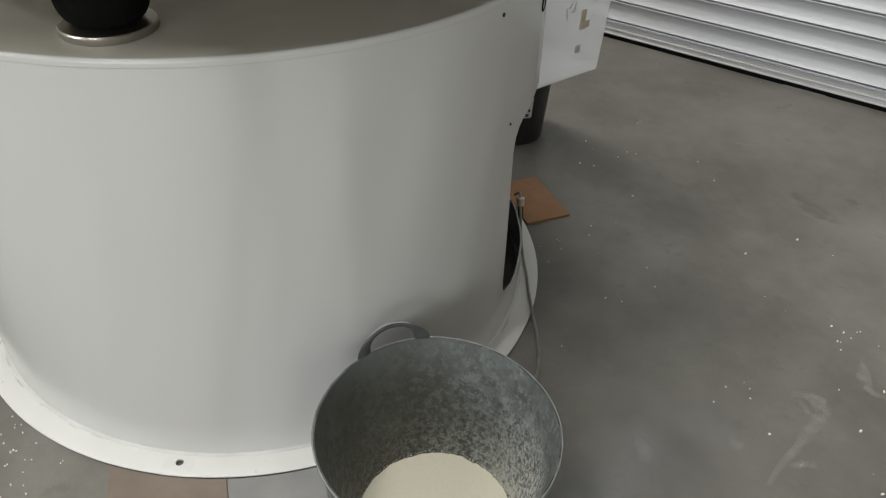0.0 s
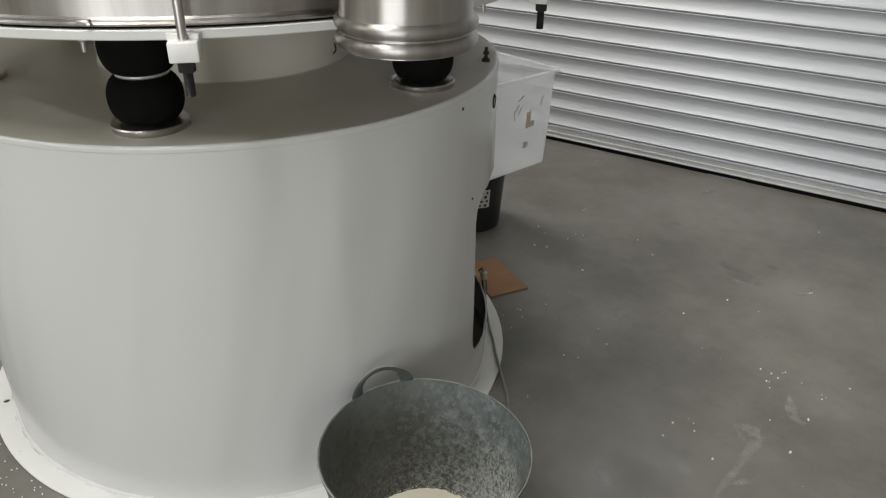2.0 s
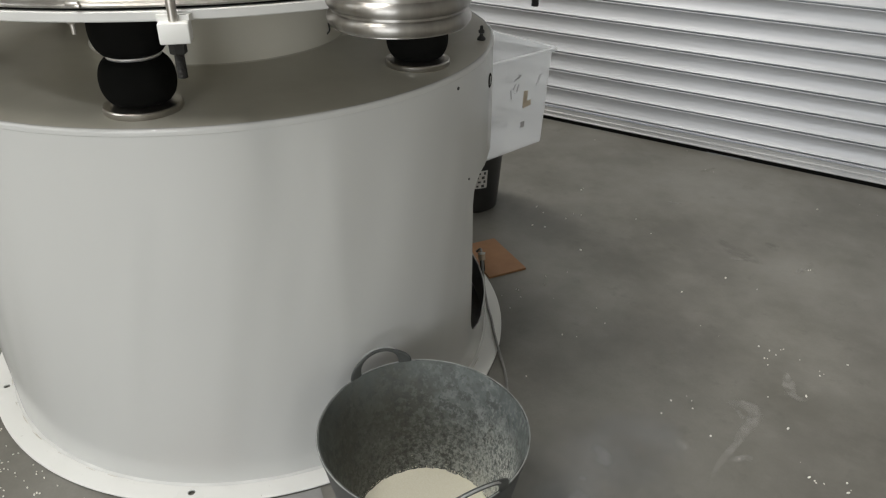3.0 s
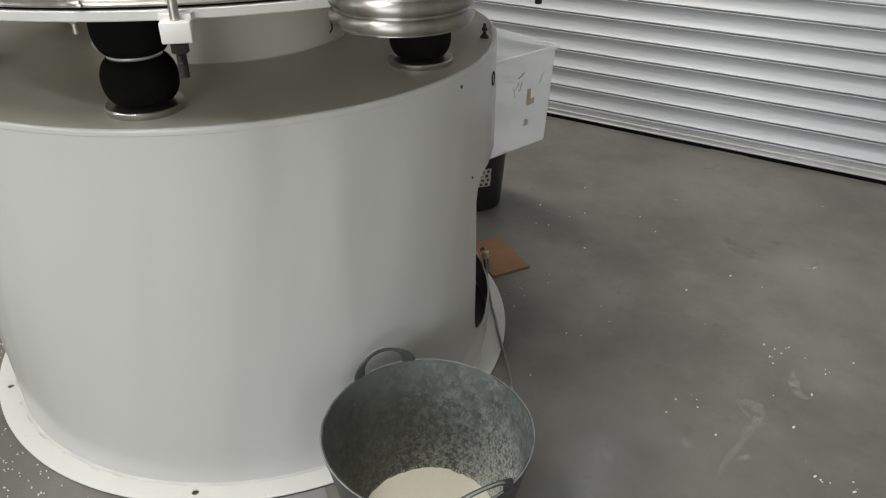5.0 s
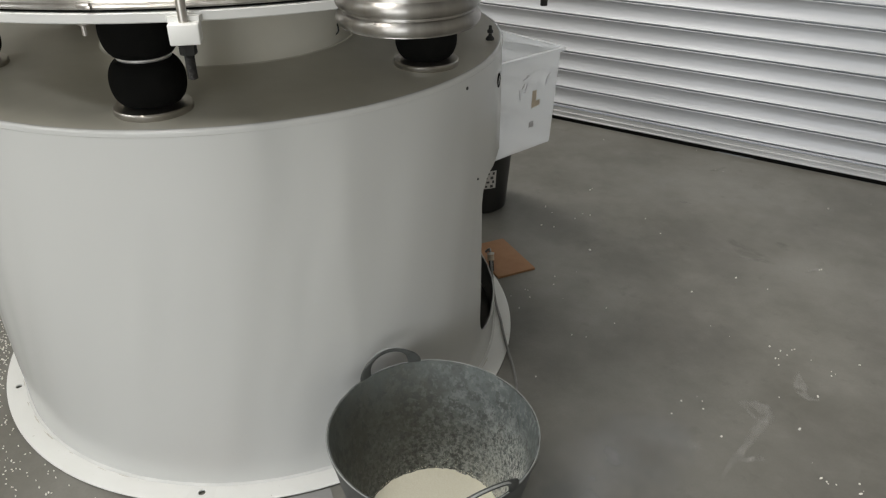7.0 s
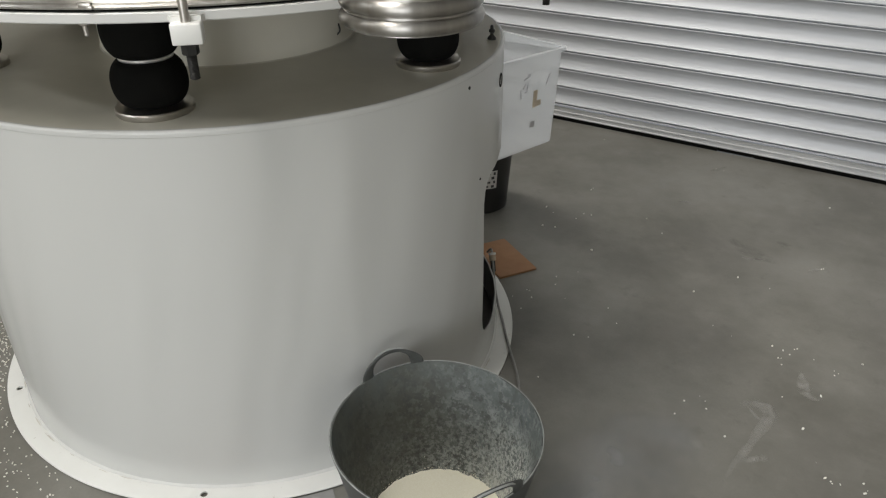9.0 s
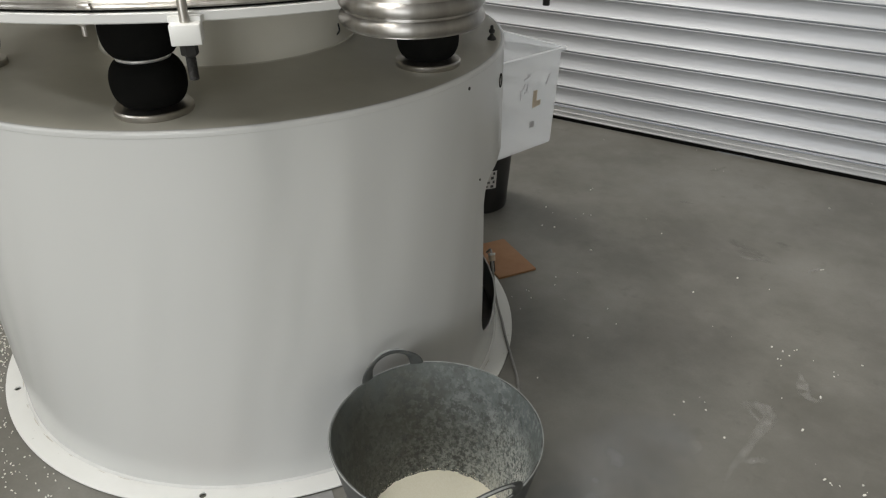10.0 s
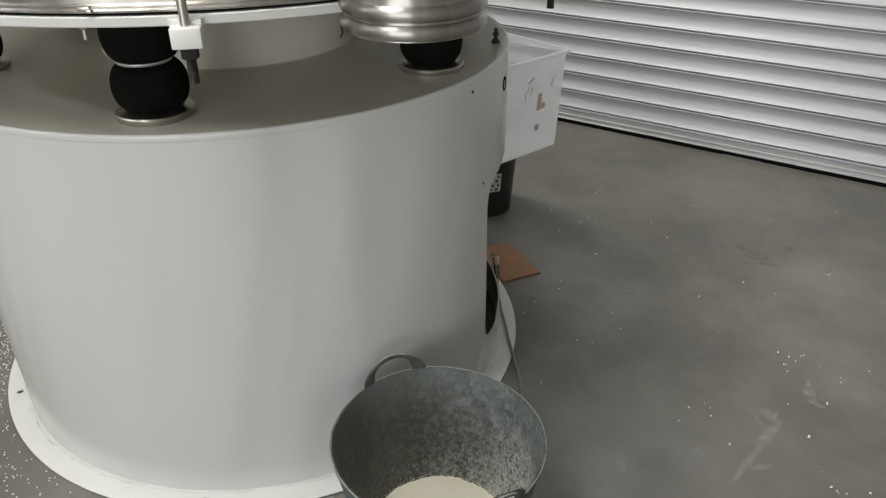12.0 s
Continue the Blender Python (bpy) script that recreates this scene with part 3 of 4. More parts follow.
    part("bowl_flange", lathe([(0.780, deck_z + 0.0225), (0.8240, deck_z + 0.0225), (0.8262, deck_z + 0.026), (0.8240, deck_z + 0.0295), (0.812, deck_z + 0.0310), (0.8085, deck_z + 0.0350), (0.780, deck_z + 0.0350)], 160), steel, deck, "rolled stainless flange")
    # the bowl's unseen upper wall is made tall to shade the floor
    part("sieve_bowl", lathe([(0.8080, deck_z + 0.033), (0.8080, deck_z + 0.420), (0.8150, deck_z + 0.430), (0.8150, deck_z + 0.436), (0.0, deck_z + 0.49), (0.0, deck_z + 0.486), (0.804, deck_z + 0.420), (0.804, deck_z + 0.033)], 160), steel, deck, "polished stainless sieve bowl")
    # clamp blocks and tie rods
    for deg, r in ((-46.08, 0.846), (15.4, 0.868), (75, 0.846), (135, 0.846), (195, 0.846), (254, 0.846)):
        m = Matrix.Rotation(radians(deg), 4, "Z")
        x = r
        bm = block(0.044, 0.050, 0.035, pose(x - 0.004, 0, deck_z - 0.0135), 0.0028, 3)
        ear = bmesh.new()
        prof = [(-0.036, x - 0.0225), (-0.030, x - 0.0195), (-0.0265, x - 0.013), (-0.0248, x - 0.004), (0.0248, x - 0.004), (0.0265, x - 0.013), (0.030, x - 0.0195), (0.036, x - 0.0225), (0.0, x - 0.05)]
        lo = [ear.verts.new((b, a, deck_z + 0.0005)) for a, b in prof]
        hi = [ear.verts.new((b, a, deck_z + 0.012)) for a, b in prof]
        ear.faces.new(lo)
        ear.faces.new(hi)
        for i in range(len(prof)):
            k = (i + 1) % len(prof)
            ear.faces.new((lo[i], lo[k], hi[k], hi[i]))
        bm = join(bm, ear)
        bmesh.ops.transform(bm, matrix=m, verts=bm.verts)
        part("clamp_block", bm, paint_white, deck)
        c = polar(deg, r)
        part("tie_rod", rod(0.0080, deck_z - 0.016, deck_z + 0.31, c.x, c.y, 24), steel_satin, deck, "steel tie rod")
        part("clamp_nut", hexnut(0.0148, deck_z - 0.050, deck_z - 0.0315, c.x, c.y), dark_steel, deck, "dark hexagon nut", sharp=20)
        thr = [(0, 1.081)]
        z = 1.081
        while z < deck_z - 0.050:
            thr += [(0.0079, z), (0.0088, z + 0.0012)]
            z += 0.0024
        thr += [(0.009, deck_z - 0.049), (0, deck_z - 0.049)]
        part("threaded_end", lathe(thr, 20, False, (c.x, c.y)), dark_steel, deck, "dark threaded rod end")
    # small screws below the ring, small clips above it
    for deg in (-58.6, 1.5, 61.5, 121.5, 181.5, 241.5):
        c = polar(deg, 0.800)
        bm = join(hexnut(0.0085, deck_z - 0.008, deck_z + 0.001, c.x, c.y), rod(0.0042, deck_z - 0.026, deck_z - 0.007, c.x, c.y, 12, 0.001))
        part("ring_screw", bm, steel_satin, deck, sharp=20)
        c = polar(deg + 1.4, 0.822)
        m = Matrix.Translation((c.x, c.y, deck_z + 0.030)) @ Matrix.Rotation(radians(deg), 4, "Z")
        bm = join(block(0.010, 0.022, 0.008, m, 0.002), block(0.008, 0.010, 0.006, m @ Matrix.Translation((0.006, 0.010, -0.003)), 0.001))
        part("ring_clip", bm, steel_satin, deck)
    # discharge spout with a double bead
    sx, sy, sz = 0.9367, -0.4583, 1.1890
    bead = [(0.0995, sz + 0.001), (0.106, sz)]
    for zc in (sz + 0.0125, sz + 0.0385):
        bead += [(0.1035 + 0.0098 * math.cos(t), zc + 0.0115 * math.sin(t)) for t in (-1.35, -0.9, -0.45, 0, 0.45, 0.9, 1.35)]
    bead += [(0.1040, sz + 0.056), (0.1040, sz + 0.30), (0.1015, sz + 0.30), (0.1015, sz + 0.001)]
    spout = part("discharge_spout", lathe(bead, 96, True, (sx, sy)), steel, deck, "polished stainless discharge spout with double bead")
    m = Matrix.Translation((sx * 0.86, sy * 0.86, sz + 0.27)) @ Matrix.Rotation(math.atan2(sy, sx), 4, "Z")
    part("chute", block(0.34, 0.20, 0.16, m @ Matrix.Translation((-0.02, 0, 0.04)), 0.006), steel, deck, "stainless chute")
    # air springs: base disc and lower lobe stay on the drum, upper lobe hangs below the ring
    for i, deg in enumerate(BALLS):
        c = polar(deg, 0.627)
        zl, zm, zt = H + 0.0155, 1.0665, deck_z
        part("spring_disc", lathe([(0, H), (0.0765, H), (0.0780, H + 0.0025), (0.0780, H + 0.0115), (0.0760, H + 0.0140), (0.069, H + 0.0155), (0, H + 0.0155)], 72, False, (c.x, c.y)), steel_satin, mc, "brushed steel spring disc")
        part("spring_lobe", lathe([(0, zl)] + ball_profile((zl + zm) / 2, 0.0738, zm - zl, 0.0430) + [(0, zm)], 72, False, (c.x, c.y)), rubber_black, mc, "black rubber bellows lobe")
        part("spring_lobe", lathe([(0, zm)] + ball_profile((zt + zm) / 2, 0.0738, zt - zm, 0.0430) + [(0, zt)], 72, False, (c.x, c.y)), rubber_black, deck, "black rubber bellows lobe")
        ring = lathe([(0.0490 + 0.0038 * math.cos(t), 0.0038 * math.sin(t)) for t in [2 * math.pi * k / 8 for k in range(8)]], 64)
        w = part("waist_ring", ring, steel_bright, mc, "bright steel waist ring")
        w.location = (c.x, c.y, zm)
        WAISTS.append((w, c, zm))
    # small fittings on the drum
    for deg, z, r in ((2.1, 0.919, 0.0042), (7.3, 0.659, 0.0032), (-16.0, 0.118, 0.0030)):
        m = Matrix.Rotation(radians(deg), 4, "Z") @ Matrix.Translation((R + 0.0006, 0, z)) @ Matrix.Rotation(radians(90), 4, "Y")
        bm = lathe([(0, -0.003), (r, -0.003), (r, 0.0012), (r * 0.7, 0.0016), (0, 0.0010)], 16, False)
        bmesh.ops.transform(bm, matrix=m, verts=bm.verts)
        part("plug_screw", bm, dark_steel, mc)
    m = Matrix.Rotation(radians(20.3), 4, "Z") @ Matrix.Translation((R, 0, 0.870)) @ Matrix.Rotation(radians(90), 4, "Y")
    bm = lathe([(0.0165 + 0.0028 * math.cos(t), 0.001 + 0.0028 * math.sin(t)) for t in [2 * math.pi * k / 8 for k in range(8)]], 40)
    bmesh.ops.transform(bm, matrix=m, verts=bm.verts)
    part("cable_grommet", bm, rubber_black, mc, "black rubber grommet")
    # wing bolt by the rim of the top plate
    c = polar(26.5, 0.717)
    bm = lathe([(0, H - 0.001), (0.0115, H - 0.001), (0.0115, H + 0.004), (0.0085, H + 0.008), (0.0048, H + 0.012), (0.0044, H + 0.017), (0.0078, H + 0.019), (0.0082, H + 0.025), (0.0046, H + 0.028), (0.0042, H + 0.036), (0.0030, H + 0.0375), (0, H + 0.0375)], 20, False, (c.x, c.y))
    part("wing_bolt", bm, dark_steel, mc, sharp=20)


# ---------------------------------------------------------------- the tub and what lies round it
TUB = (0.9540, -0.4340)


def tub_radius(z):
    return 0.158 + (0.2315 - 0.158) * (z / 0.334) ** 0.9


def tub():
    tb = thing("rubber_tub", "slate-grey flexible rubber tub, dusty inside, with two handles", "tub", (TUB[0], TUB[1], 0))
    zs = [0.0, 0.006, 0.03, 0.07, 0.11, 0.15, 0.19, 0.23, 0.27, 0.30, 0.315, 0.324, 0.330]
    outer = [(tub_radius(z) + (0.0015 if z > 0.31 else 0.0) - (0.006 if z == 0 else 0), z) for z in zs]
    inner = [(tub_radius(z) - 0.0042, z) for z in reversed(zs) if z > 0.008]
    bm = lathe([(0, 0)] + outer + inner + [(tub_radius(0) - 0.012, 0.008), (0, 0.008)], 112, False)
    lip_r = tub_radius(0.330) - 0.0014
    lip = lathe([(lip_r + 0.0012 + 0.0011 * math.cos(t), 0.3304 + 0.0011 * math.sin(t)) for t in [2 * math.pi * k / 8 for k in range(8)]], 112)
    for v in [*bm.verts, *lip.verts]:
        a = math.atan2(v.co.y, v.co.x)
        k = v.co.z / 0.330
        s = 1 + 0.012 * k * k * math.cos(2 * (a - radians(151))) + 0.004 * k * noise.noise((2 * math.cos(a), 2 * math.sin(a), 3 * v.co.z))
        v.co.x, v.co.y = v.co.x * s, v.co.y * s
        v.co.z += -0.005 * k * k + 0.002 * k * math.sin(3 * a + 1)
    body = part("body", bm, tub_dark, tb)
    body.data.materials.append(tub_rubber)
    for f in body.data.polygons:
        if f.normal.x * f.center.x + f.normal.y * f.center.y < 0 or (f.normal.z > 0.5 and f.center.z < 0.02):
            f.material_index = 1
    part("rim", lip, tub_edge, tb, "rubber rim, painted paler as an edge highlight")
    for deg in (151, -29):
        bm = bmesh.new()
        rings = []
        hw, rr, n = 0.0560, 0.2320, 40
        for i in range(n + 1):
            # an arch that grows out of the rim with broad feet
            a = math.pi * (i / n)
            y, z = -hw * math.cos(a), 0.322 + 0.049 * math.sin(a) ** 0.7
            ty, tz = hw * math.sin(a), 0.049 * 0.7 * max(math.sin(a), 0.05) ** -0.3 * math.cos(a)
            ln = math.hypot(ty, tz)
            ny, nz = -tz / ln, ty / ln
            foot = abs(math.cos(a)) ** 6
            y -= math.copysign(0.008 * foot, math.cos(a))
            wide = 0.0040 + 0.0115 * foot
            thick = 0.0050 - 0.0018 * foot
            ring = []
            for k in range(12):
                b = 2 * math.pi * k / 12
                py, pz = y + ny * wide * math.cos(b), max(z + nz * wide * math.cos(b), 0.314)
                px = math.sqrt(rr * rr - min(py * py, 0.02)) + 0.006 * math.sin(a) + thick * math.sin(b)
                ring.append(bm.verts.new((px, py, pz)))
            rings.append(ring)
        for p, q in zip(rings, rings[1:]):
            for k in range(12):
                bm.faces.new((p[k], p[(k + 1) % 12], q[(k + 1) % 12], q[k]))
        bm.faces.new(rings[0])
        bm.faces.new(rings[-1])
        bmesh.ops.transform(bm, matrix=Matrix.Rotation(radians(deg), 4, "Z"), verts=bm.verts)
        grip = part("handle", bm, tub_dark, tb, "dark rubber handle", sharp=60)
        # thin pale strip on the grip, a painted highlight
        line = []
        for i in range(7, 34):
            a = math.pi * i / 40
            y = -hw * math.cos(a)
            line.append(Vector((math.sqrt(rr * rr - y * y) + 0.0035 + 0.006 * math.sin(a), y, 0.322 + 0.049 * math.sin(a) ** 0.7 + 0.0040)))
        bm = sweep(line, 0.0023, 6, 1)
        bmesh.ops.transform(bm, matrix=Matrix.Rotation(radians(deg), 4, "Z"), verts=bm.verts)
        part("edge_highlight", bm, tub_edge, grip, "painted highlight along the handle's edge")
    # the fill
    bm = bmesh.new()
    rings = []
    zc = 0.034
    for i in range(15):
        k = i / 14
        rings.append([])
        for j in range(144):
            a = 2 * math.pi * j / 144
            r = (tub_radius(zc) - 0.0050 + 0.003 * noise.noise((5 * math.cos(a), 5 * math.sin(a), 0)) - 0.0025 * abs(noise.noise((41 * math.cos(a), 41 * math.sin(a), 0)))) * k
            x, y = r * math.cos(a), r * math.sin(a)
            z = zc + 0.006 * noise.noise((9 * x, 9 * y, 1.0)) + 0.010 * (1 - k) + (0.005 * noise.noise((75 * x, 55 * y, 2.0)) if k > 0.9 else 0.0006 * noise.noise((120 * x, 120 * y, 2.0)))
            rings[-1].append(bm.verts.new((x, y, z)))
    for p, q in zip(rings, rings[1:]):
        for j in range(144):
            bm.faces.new((p[j], p[(j + 1) % 144], q[(j + 1) % 144], q[j]))
    low = [bm.verts.new((v.co.x * 0.95, v.co.y * 0.95, 0.0085)) for v in rings[-1]]
    for j in range(144):
        bm.faces.new((rings[-1][j], rings[-1][(j + 1) % 144], low[(j + 1) % 144], low[j]))
    bm.faces.new(low)
    bmesh.ops.remove_doubles(bm, verts=bm.verts, dist=1e-6)
    fill = tagged(part("granule_fill", bm, powder_mat), "cream-coloured fine granules heaped in the rubber tub", "granules")
    fill.location = (TUB[0], TUB[1], 0)
    rng = random.Random(12)
    cr = bmesh.new()
    for _ in range(420):
        a = rng.uniform(0, 2 * math.pi)
        z = zc + (rng.uniform(-0.002, 0.007) if rng.random() < 0.86 else abs(rng.gauss(0, 0.022)))
        r = tub_radius(z) - 0.0042 - 0.0012
        s = rng.uniform(0.0010, 0.0026)
        m = Matrix.Translation((r * math.cos(a), r * math.sin(a), z)) @ Euler((rng.uniform(0, 3), rng.uniform(0, 3), 0)).to_matrix().to_4x4() @ Matrix.Diagonal((s * 1.3, s, s * 0.7, 1))
        bmesh.ops.create_icosphere(cr, subdivisions=1, radius=0.5, matrix=m)
    crumbs = tagged(part("granule_crumbs", cr, powder_mat, smooth=False), "cream granules stuck to the wall of the rubber tub", "granules", kind="stuff")
    crumbs.location = (TUB[0], TUB[1], 0)


def arc_sheet(name, d0, d1, out, mat, label, category, z=0.003):
    """A thin sheet on the floor that butts against the round flange; its sides run straight outwards."""
    bm = bmesh.new()
    way = Vector((0.80, -0.60, 0))
    near = [polar(d0 + (d1 - d0) * i / 10, 0.8115) for i in range(11)]
    far = [p + way * (out - way.dot(p)) for p in (near[-1], near[0])]
    loop = near + far
    top = [bm.verts.new((p.x, p.y, z)) for p in loop]
    low = [bm.verts.new((p.x, p.y, 0.0003)) for p in loop]
    bm.faces.new(top)
    bm.faces.new(low)
    for i in range(len(loop)):
        k = (i + 1) % len(loop)
        bm.faces.new((top[i], top[k], low[k], low[i]))
    return tagged(part(name, bm, mat, smooth=False), label, category)


def plastic_box():
    """Open tote standing on the bin: tapered walls with thickness, a flared rim, corner radii."""
    z0, z1 = 0.3675, 0.7425
    L0, W0, L1, W1 = 0.365, 0.40, 0.405, 0.455
    corner = Vector((0.4815, 1.1010, 0))
    way_y = Vector((-0.2695, -0.963, 0))
    way_x = Vector((-0.963, 0.2695, 0))
    centre = corner + way_y * L0 / 2 + way_x * W0 / 2
    bx = thing("plastic_box", "milky translucent plastic storage box standing on a black bin", "box", (centre.x, centre.y, z0))
    bx.rotation_euler = (0, 0, math.atan2(0.2695, 0.963) * -1)

    def loop(bm, w, l, r, z):
        out = []
        for cx, cy, a0 in ((1, 1, 0), (-1, 1, 90), (-1, -1, 180), (1, -1, 270)):
            for k in range(6):
                a = radians(a0 + 90 * k / 5)
                out.append(bm.verts.new((cx * (w / 2 - r) + r * math.cos(a), cy * (l / 2 - r) + r * math.sin(a), z)))
        return out

    def skin(bm, rings, cap_first=False, cap_last=False):
        for p, q in zip(rings, rings[1:]):
            for j in range(len(p)):
                k = (j + 1) % len(p)
                bm.faces.new((p[j], p[k], q[k], q[j]))
        if cap_first:
            bm.faces.new(rings[0])
        if cap_last:
            bm.faces.new(rings[-1])

    h = z1 - z0
    bm = bmesh.new()
    rings = [loop(bm, W0 - 0.02, L0 - 0.02, 0.010, 0), loop(bm, W0 - 0.004, L0 - 0.004, 0.012, 0.004), loop(bm, W0, L0, 0.013, 0.012), loop(bm, W1 - 0.02, L1 - 0.02, 0.015, h - 0.020)]
    inner = [loop(bm, W1 - 0.026, L1 - 0.026, 0.012, h - 0.020), loop(bm, W0 - 0.006, L0 - 0.006, 0.010, 0.014), loop(bm, W0 - 0.022, L0 - 0.022, 0.010, 0.005)]
    skin(bm, rings + inner, True, True)
    part("body", bm, milky, bx, sharp=40)
    bm = bmesh.new()
    rings = [loop(bm, W1 - 0.0195, L1 - 0.0195, 0.015, h - 0.020), loop(bm, W1 - 0.017, L1 - 0.017, 0.016, h - 0.005), loop(bm, W1 + 0.004, L1 + 0.004, 0.019, h - 0.004), loop(bm, W1 + 0.006, L1 + 0.006, 0.020, h - 0.012),
             loop(bm, W1 + 0.009, L1 + 0.009, 0.020, h - 0.012), loop(bm, W1 + 0.008, L1 + 0.008, 0.020, h - 0.001), loop(bm, W1 + 0.004, L1 + 0.004, 0.019, h), loop(bm, W1 - 0.022, L1 - 0.022, 0.013, h - 0.001), loop(bm, W1 - 0.0265, L1 - 0.0265, 0.012, h - 0.020)]
    skin(bm, rings)
    part("rim", bm, milky, bx, sharp=40)

    # marks on the face that looks away from the wall: tape remnant, worn print
    def mark(name, mat, y, z, sy, sz, lean=0.0, label=""):
        k = z / (h - 0.02)
        x = (W0 + (W1 - 0.02 - W0) * k) / 2 + 0.0006
        slope = math.degrees(math.atan2((W1 - 0.02 - W0) / 2, h - 0.03))
        return part(name, block(0.0008, sy, sz, pose(x, y, z, lean, slope, 0), 0), mat, bx, label, smooth=False)

    return bx, mark, L0, h


def bin_and_box():
    bx, mark, L0, h = plastic_box()
    y1 = L0 / 2
    mark("tape_scrap", tape_brown, y1 - 0.122, 0.205, 0.022, 0.062, 0, "torn brown tape scrap")
    mark("tape_scrap", tape_brown, y1 - 0.110, 0.183, 0.042, 0.022, 8, "torn brown tape scrap")
    mark("grey_sticker", ink_grey, y1 - 0.125, 0.105, 0.022, 0.024, 0, "small grey sticker")
    for y, z, w, t, a in ((0.175, 0.292, 0.030, 0.006, 20), (0.163, 0.302, 0.018, 0.005, -10), (0.185, 0.262, 0.022, 0.005, 62), (0.168, 0.258, 0.024, 0.005, 75), (0.200, 0.236, 0.005, 0.040, 14), (0.172, 0.240, 0.018, 0.005, 10), (0.060, 0.262, 0.006, 0.030, -18), (0.052, 0.280, 0.014, 0.005, 30)):
        mark("print_stroke", ink_grey, y1 - y, z, w, t, a)
    bn = thing("black_bin", "black plastic bin with a white printed label", "bin", (0.143, 1.133, 0))
    hb = 0.3665
    prof = [(0, 0), (0.112, 0), (0.117, 0.005), (0.142, hb - 0.030), (0.149, hb - 0.028), (0.150, hb - 0.003), (0.147, hb), (0.140, hb), (0.137, hb - 0.03), (0.112, 0.008), (0, 0.008)]
    part("body", lathe(prof, 72, False), plastic_black, bn)
    # label wrapped on the side
    bm = bmesh.new()
    cols = []
    for i in range(9):
        a = radians(-72 + 45 * i / 8)
        cols.append([bm.verts.new(((0.1178 + 0.0250 * z / (hb - 0.03)) * math.cos(a), (0.1178 + 0.0250 * z / (hb - 0.03)) * math.sin(a), z)) for z in (0.122, 0.204)])
    for p, q in zip(cols, cols[1:]):
        bm.faces.new((p[0], q[0], q[1], p[1]))
    label = part("label", bm, paper_label, bn, "white paper label with dark print")
    for row in range(4):
        for k in range(4):
            a = -67 + 10.4 * k + (row % 2) * 3.0
            z = 0.133 + 0.0195 * row
            rr = 0.1183 + 0.0250 * z / (hb - 0.03)
            c = polar(a, rr, z)
            part("print_bar", block(0.0008, 0.009 + 0.004 * ((row + k) % 2), 0.008 + 0.004 * (k % 2), pose(c.x, c.y, c.z, 0, 0, a), 0), ink_dark, label, smooth=False)


def cable():
    cb = thing("power_cable", "thin grey cable hanging from the drum's hatch to the floor", "cable", (0.62, 0.43, 0))
    o = Vector((0.62, 0.43, 0))
    pts = [(0.505, 0.570, 0.135), (0.528, 0.555, 0.160), (0.545, 0.532, 0.155), (0.566, 0.508, 0.110), (0.590, 0.480, 0.055), (0.625, 0.443, 0.018), (0.670, 0.389, 0.014), (0.723, 0.317, 0.014), (0.783, 0.243, 0.012),
           (0.824, 0.196, 0.0048), (0.868, 0.133, 0.0046), (0.905, 0.056, 0.0046), (0.920, -0.060, 0.0046), (0.905, -0.160, 0.0046), (0.84, -0.215, 0.0046)]
    part("sheath", sweep([Vector(p) - o for p in pts], 0.0043, 10, 6), cable_grey, cb)
    m = Matrix.Translation(Vector((0.544, 0.535, 0.154)) - o) @ (Vector((0.3, -0.35, -0.8)).to_track_quat("Z", "Y").to_matrix().to_4x4())
    for name, r, a, b, mat, lab in (("gland", 0.0120, 0.002, 0.022, gland_tan, "tan plastic cable gland"), ("gland_ring", 0.0132, -0.006, 0.002, paint_white, "white plastic ring"), ("sleeve", 0.0085, 0.022, 0.060, dark_steel, "dark braided sleeve")):
        bm = rod(r, a, b, 0, 0, 14)
        bmesh.ops.transform(bm, matrix=m, verts=bm.verts)
        part(name, bm, mat, cb, lab)


def offcut():
    a, d = Vector((0.6138, 0.7549, 0)), Vector((-0.846, 0.533, 0)).normalized()
    e = Vector((-0.533, -0.846, 0)).normalized()
    c = a + d * 0.125 + e * 0.078
    ob = part("hardboard_offcut", block(0.250, 0.156, 0.009, Matrix(), 0.0012), board_brown)
    ob.matrix_world = Matrix.Translation((c.x, c.y, 0.0047)) @ Matrix.Rotation(math.atan2(d.y, d.x), 4, "Z")
    tagged(ob, "small reddish-brown hardboard offcut lying on the floor", "board")


# loose pellets that lie apart on the floor
PELLETS = [(0.996, 0.588), (0.903, 0.451), (1.46, 0.735), (1.494, 0.729), (1.53, 0.762), (1.489, 0.682), (1.505, 0.652), (1.714, 0.786), (1.646, 0.707), (1.65, 0.684), (1.304, 0.329), (1.355, 0.361), (1.367, 0.33), (1.298, 0.261), (1.614, 0.391), (1.632, 0.562), (1.695, 0.233), (1.709, 0.228), (1.731, 0.231), (1.78, 0.265), (1.787, 0.231), (1.441, 0.246), (1.538, 0.499), (0.51, 1.508), (0.415, 1.245), (0.463, 1.212), (0.578, 1.272), (0.611, 1.275), (0.569, 1.211), (0.477, 1.082), (0.527, 1.096), (0.82, 1.371), (0.917, 1.28), (0.73, 0.999), (0.699, 0.748), (0.719, 0.697), (0.648, 0.612), (0.685, 0.575), (0.685, 0.496), (0.938, 0.657), (1.155, 0.917), (1.263, 1.097), (1.516, 1.329), (1.452, 1.883), (0.9, 0.199), (0.322, 2.122), (0.777, 2.236)]


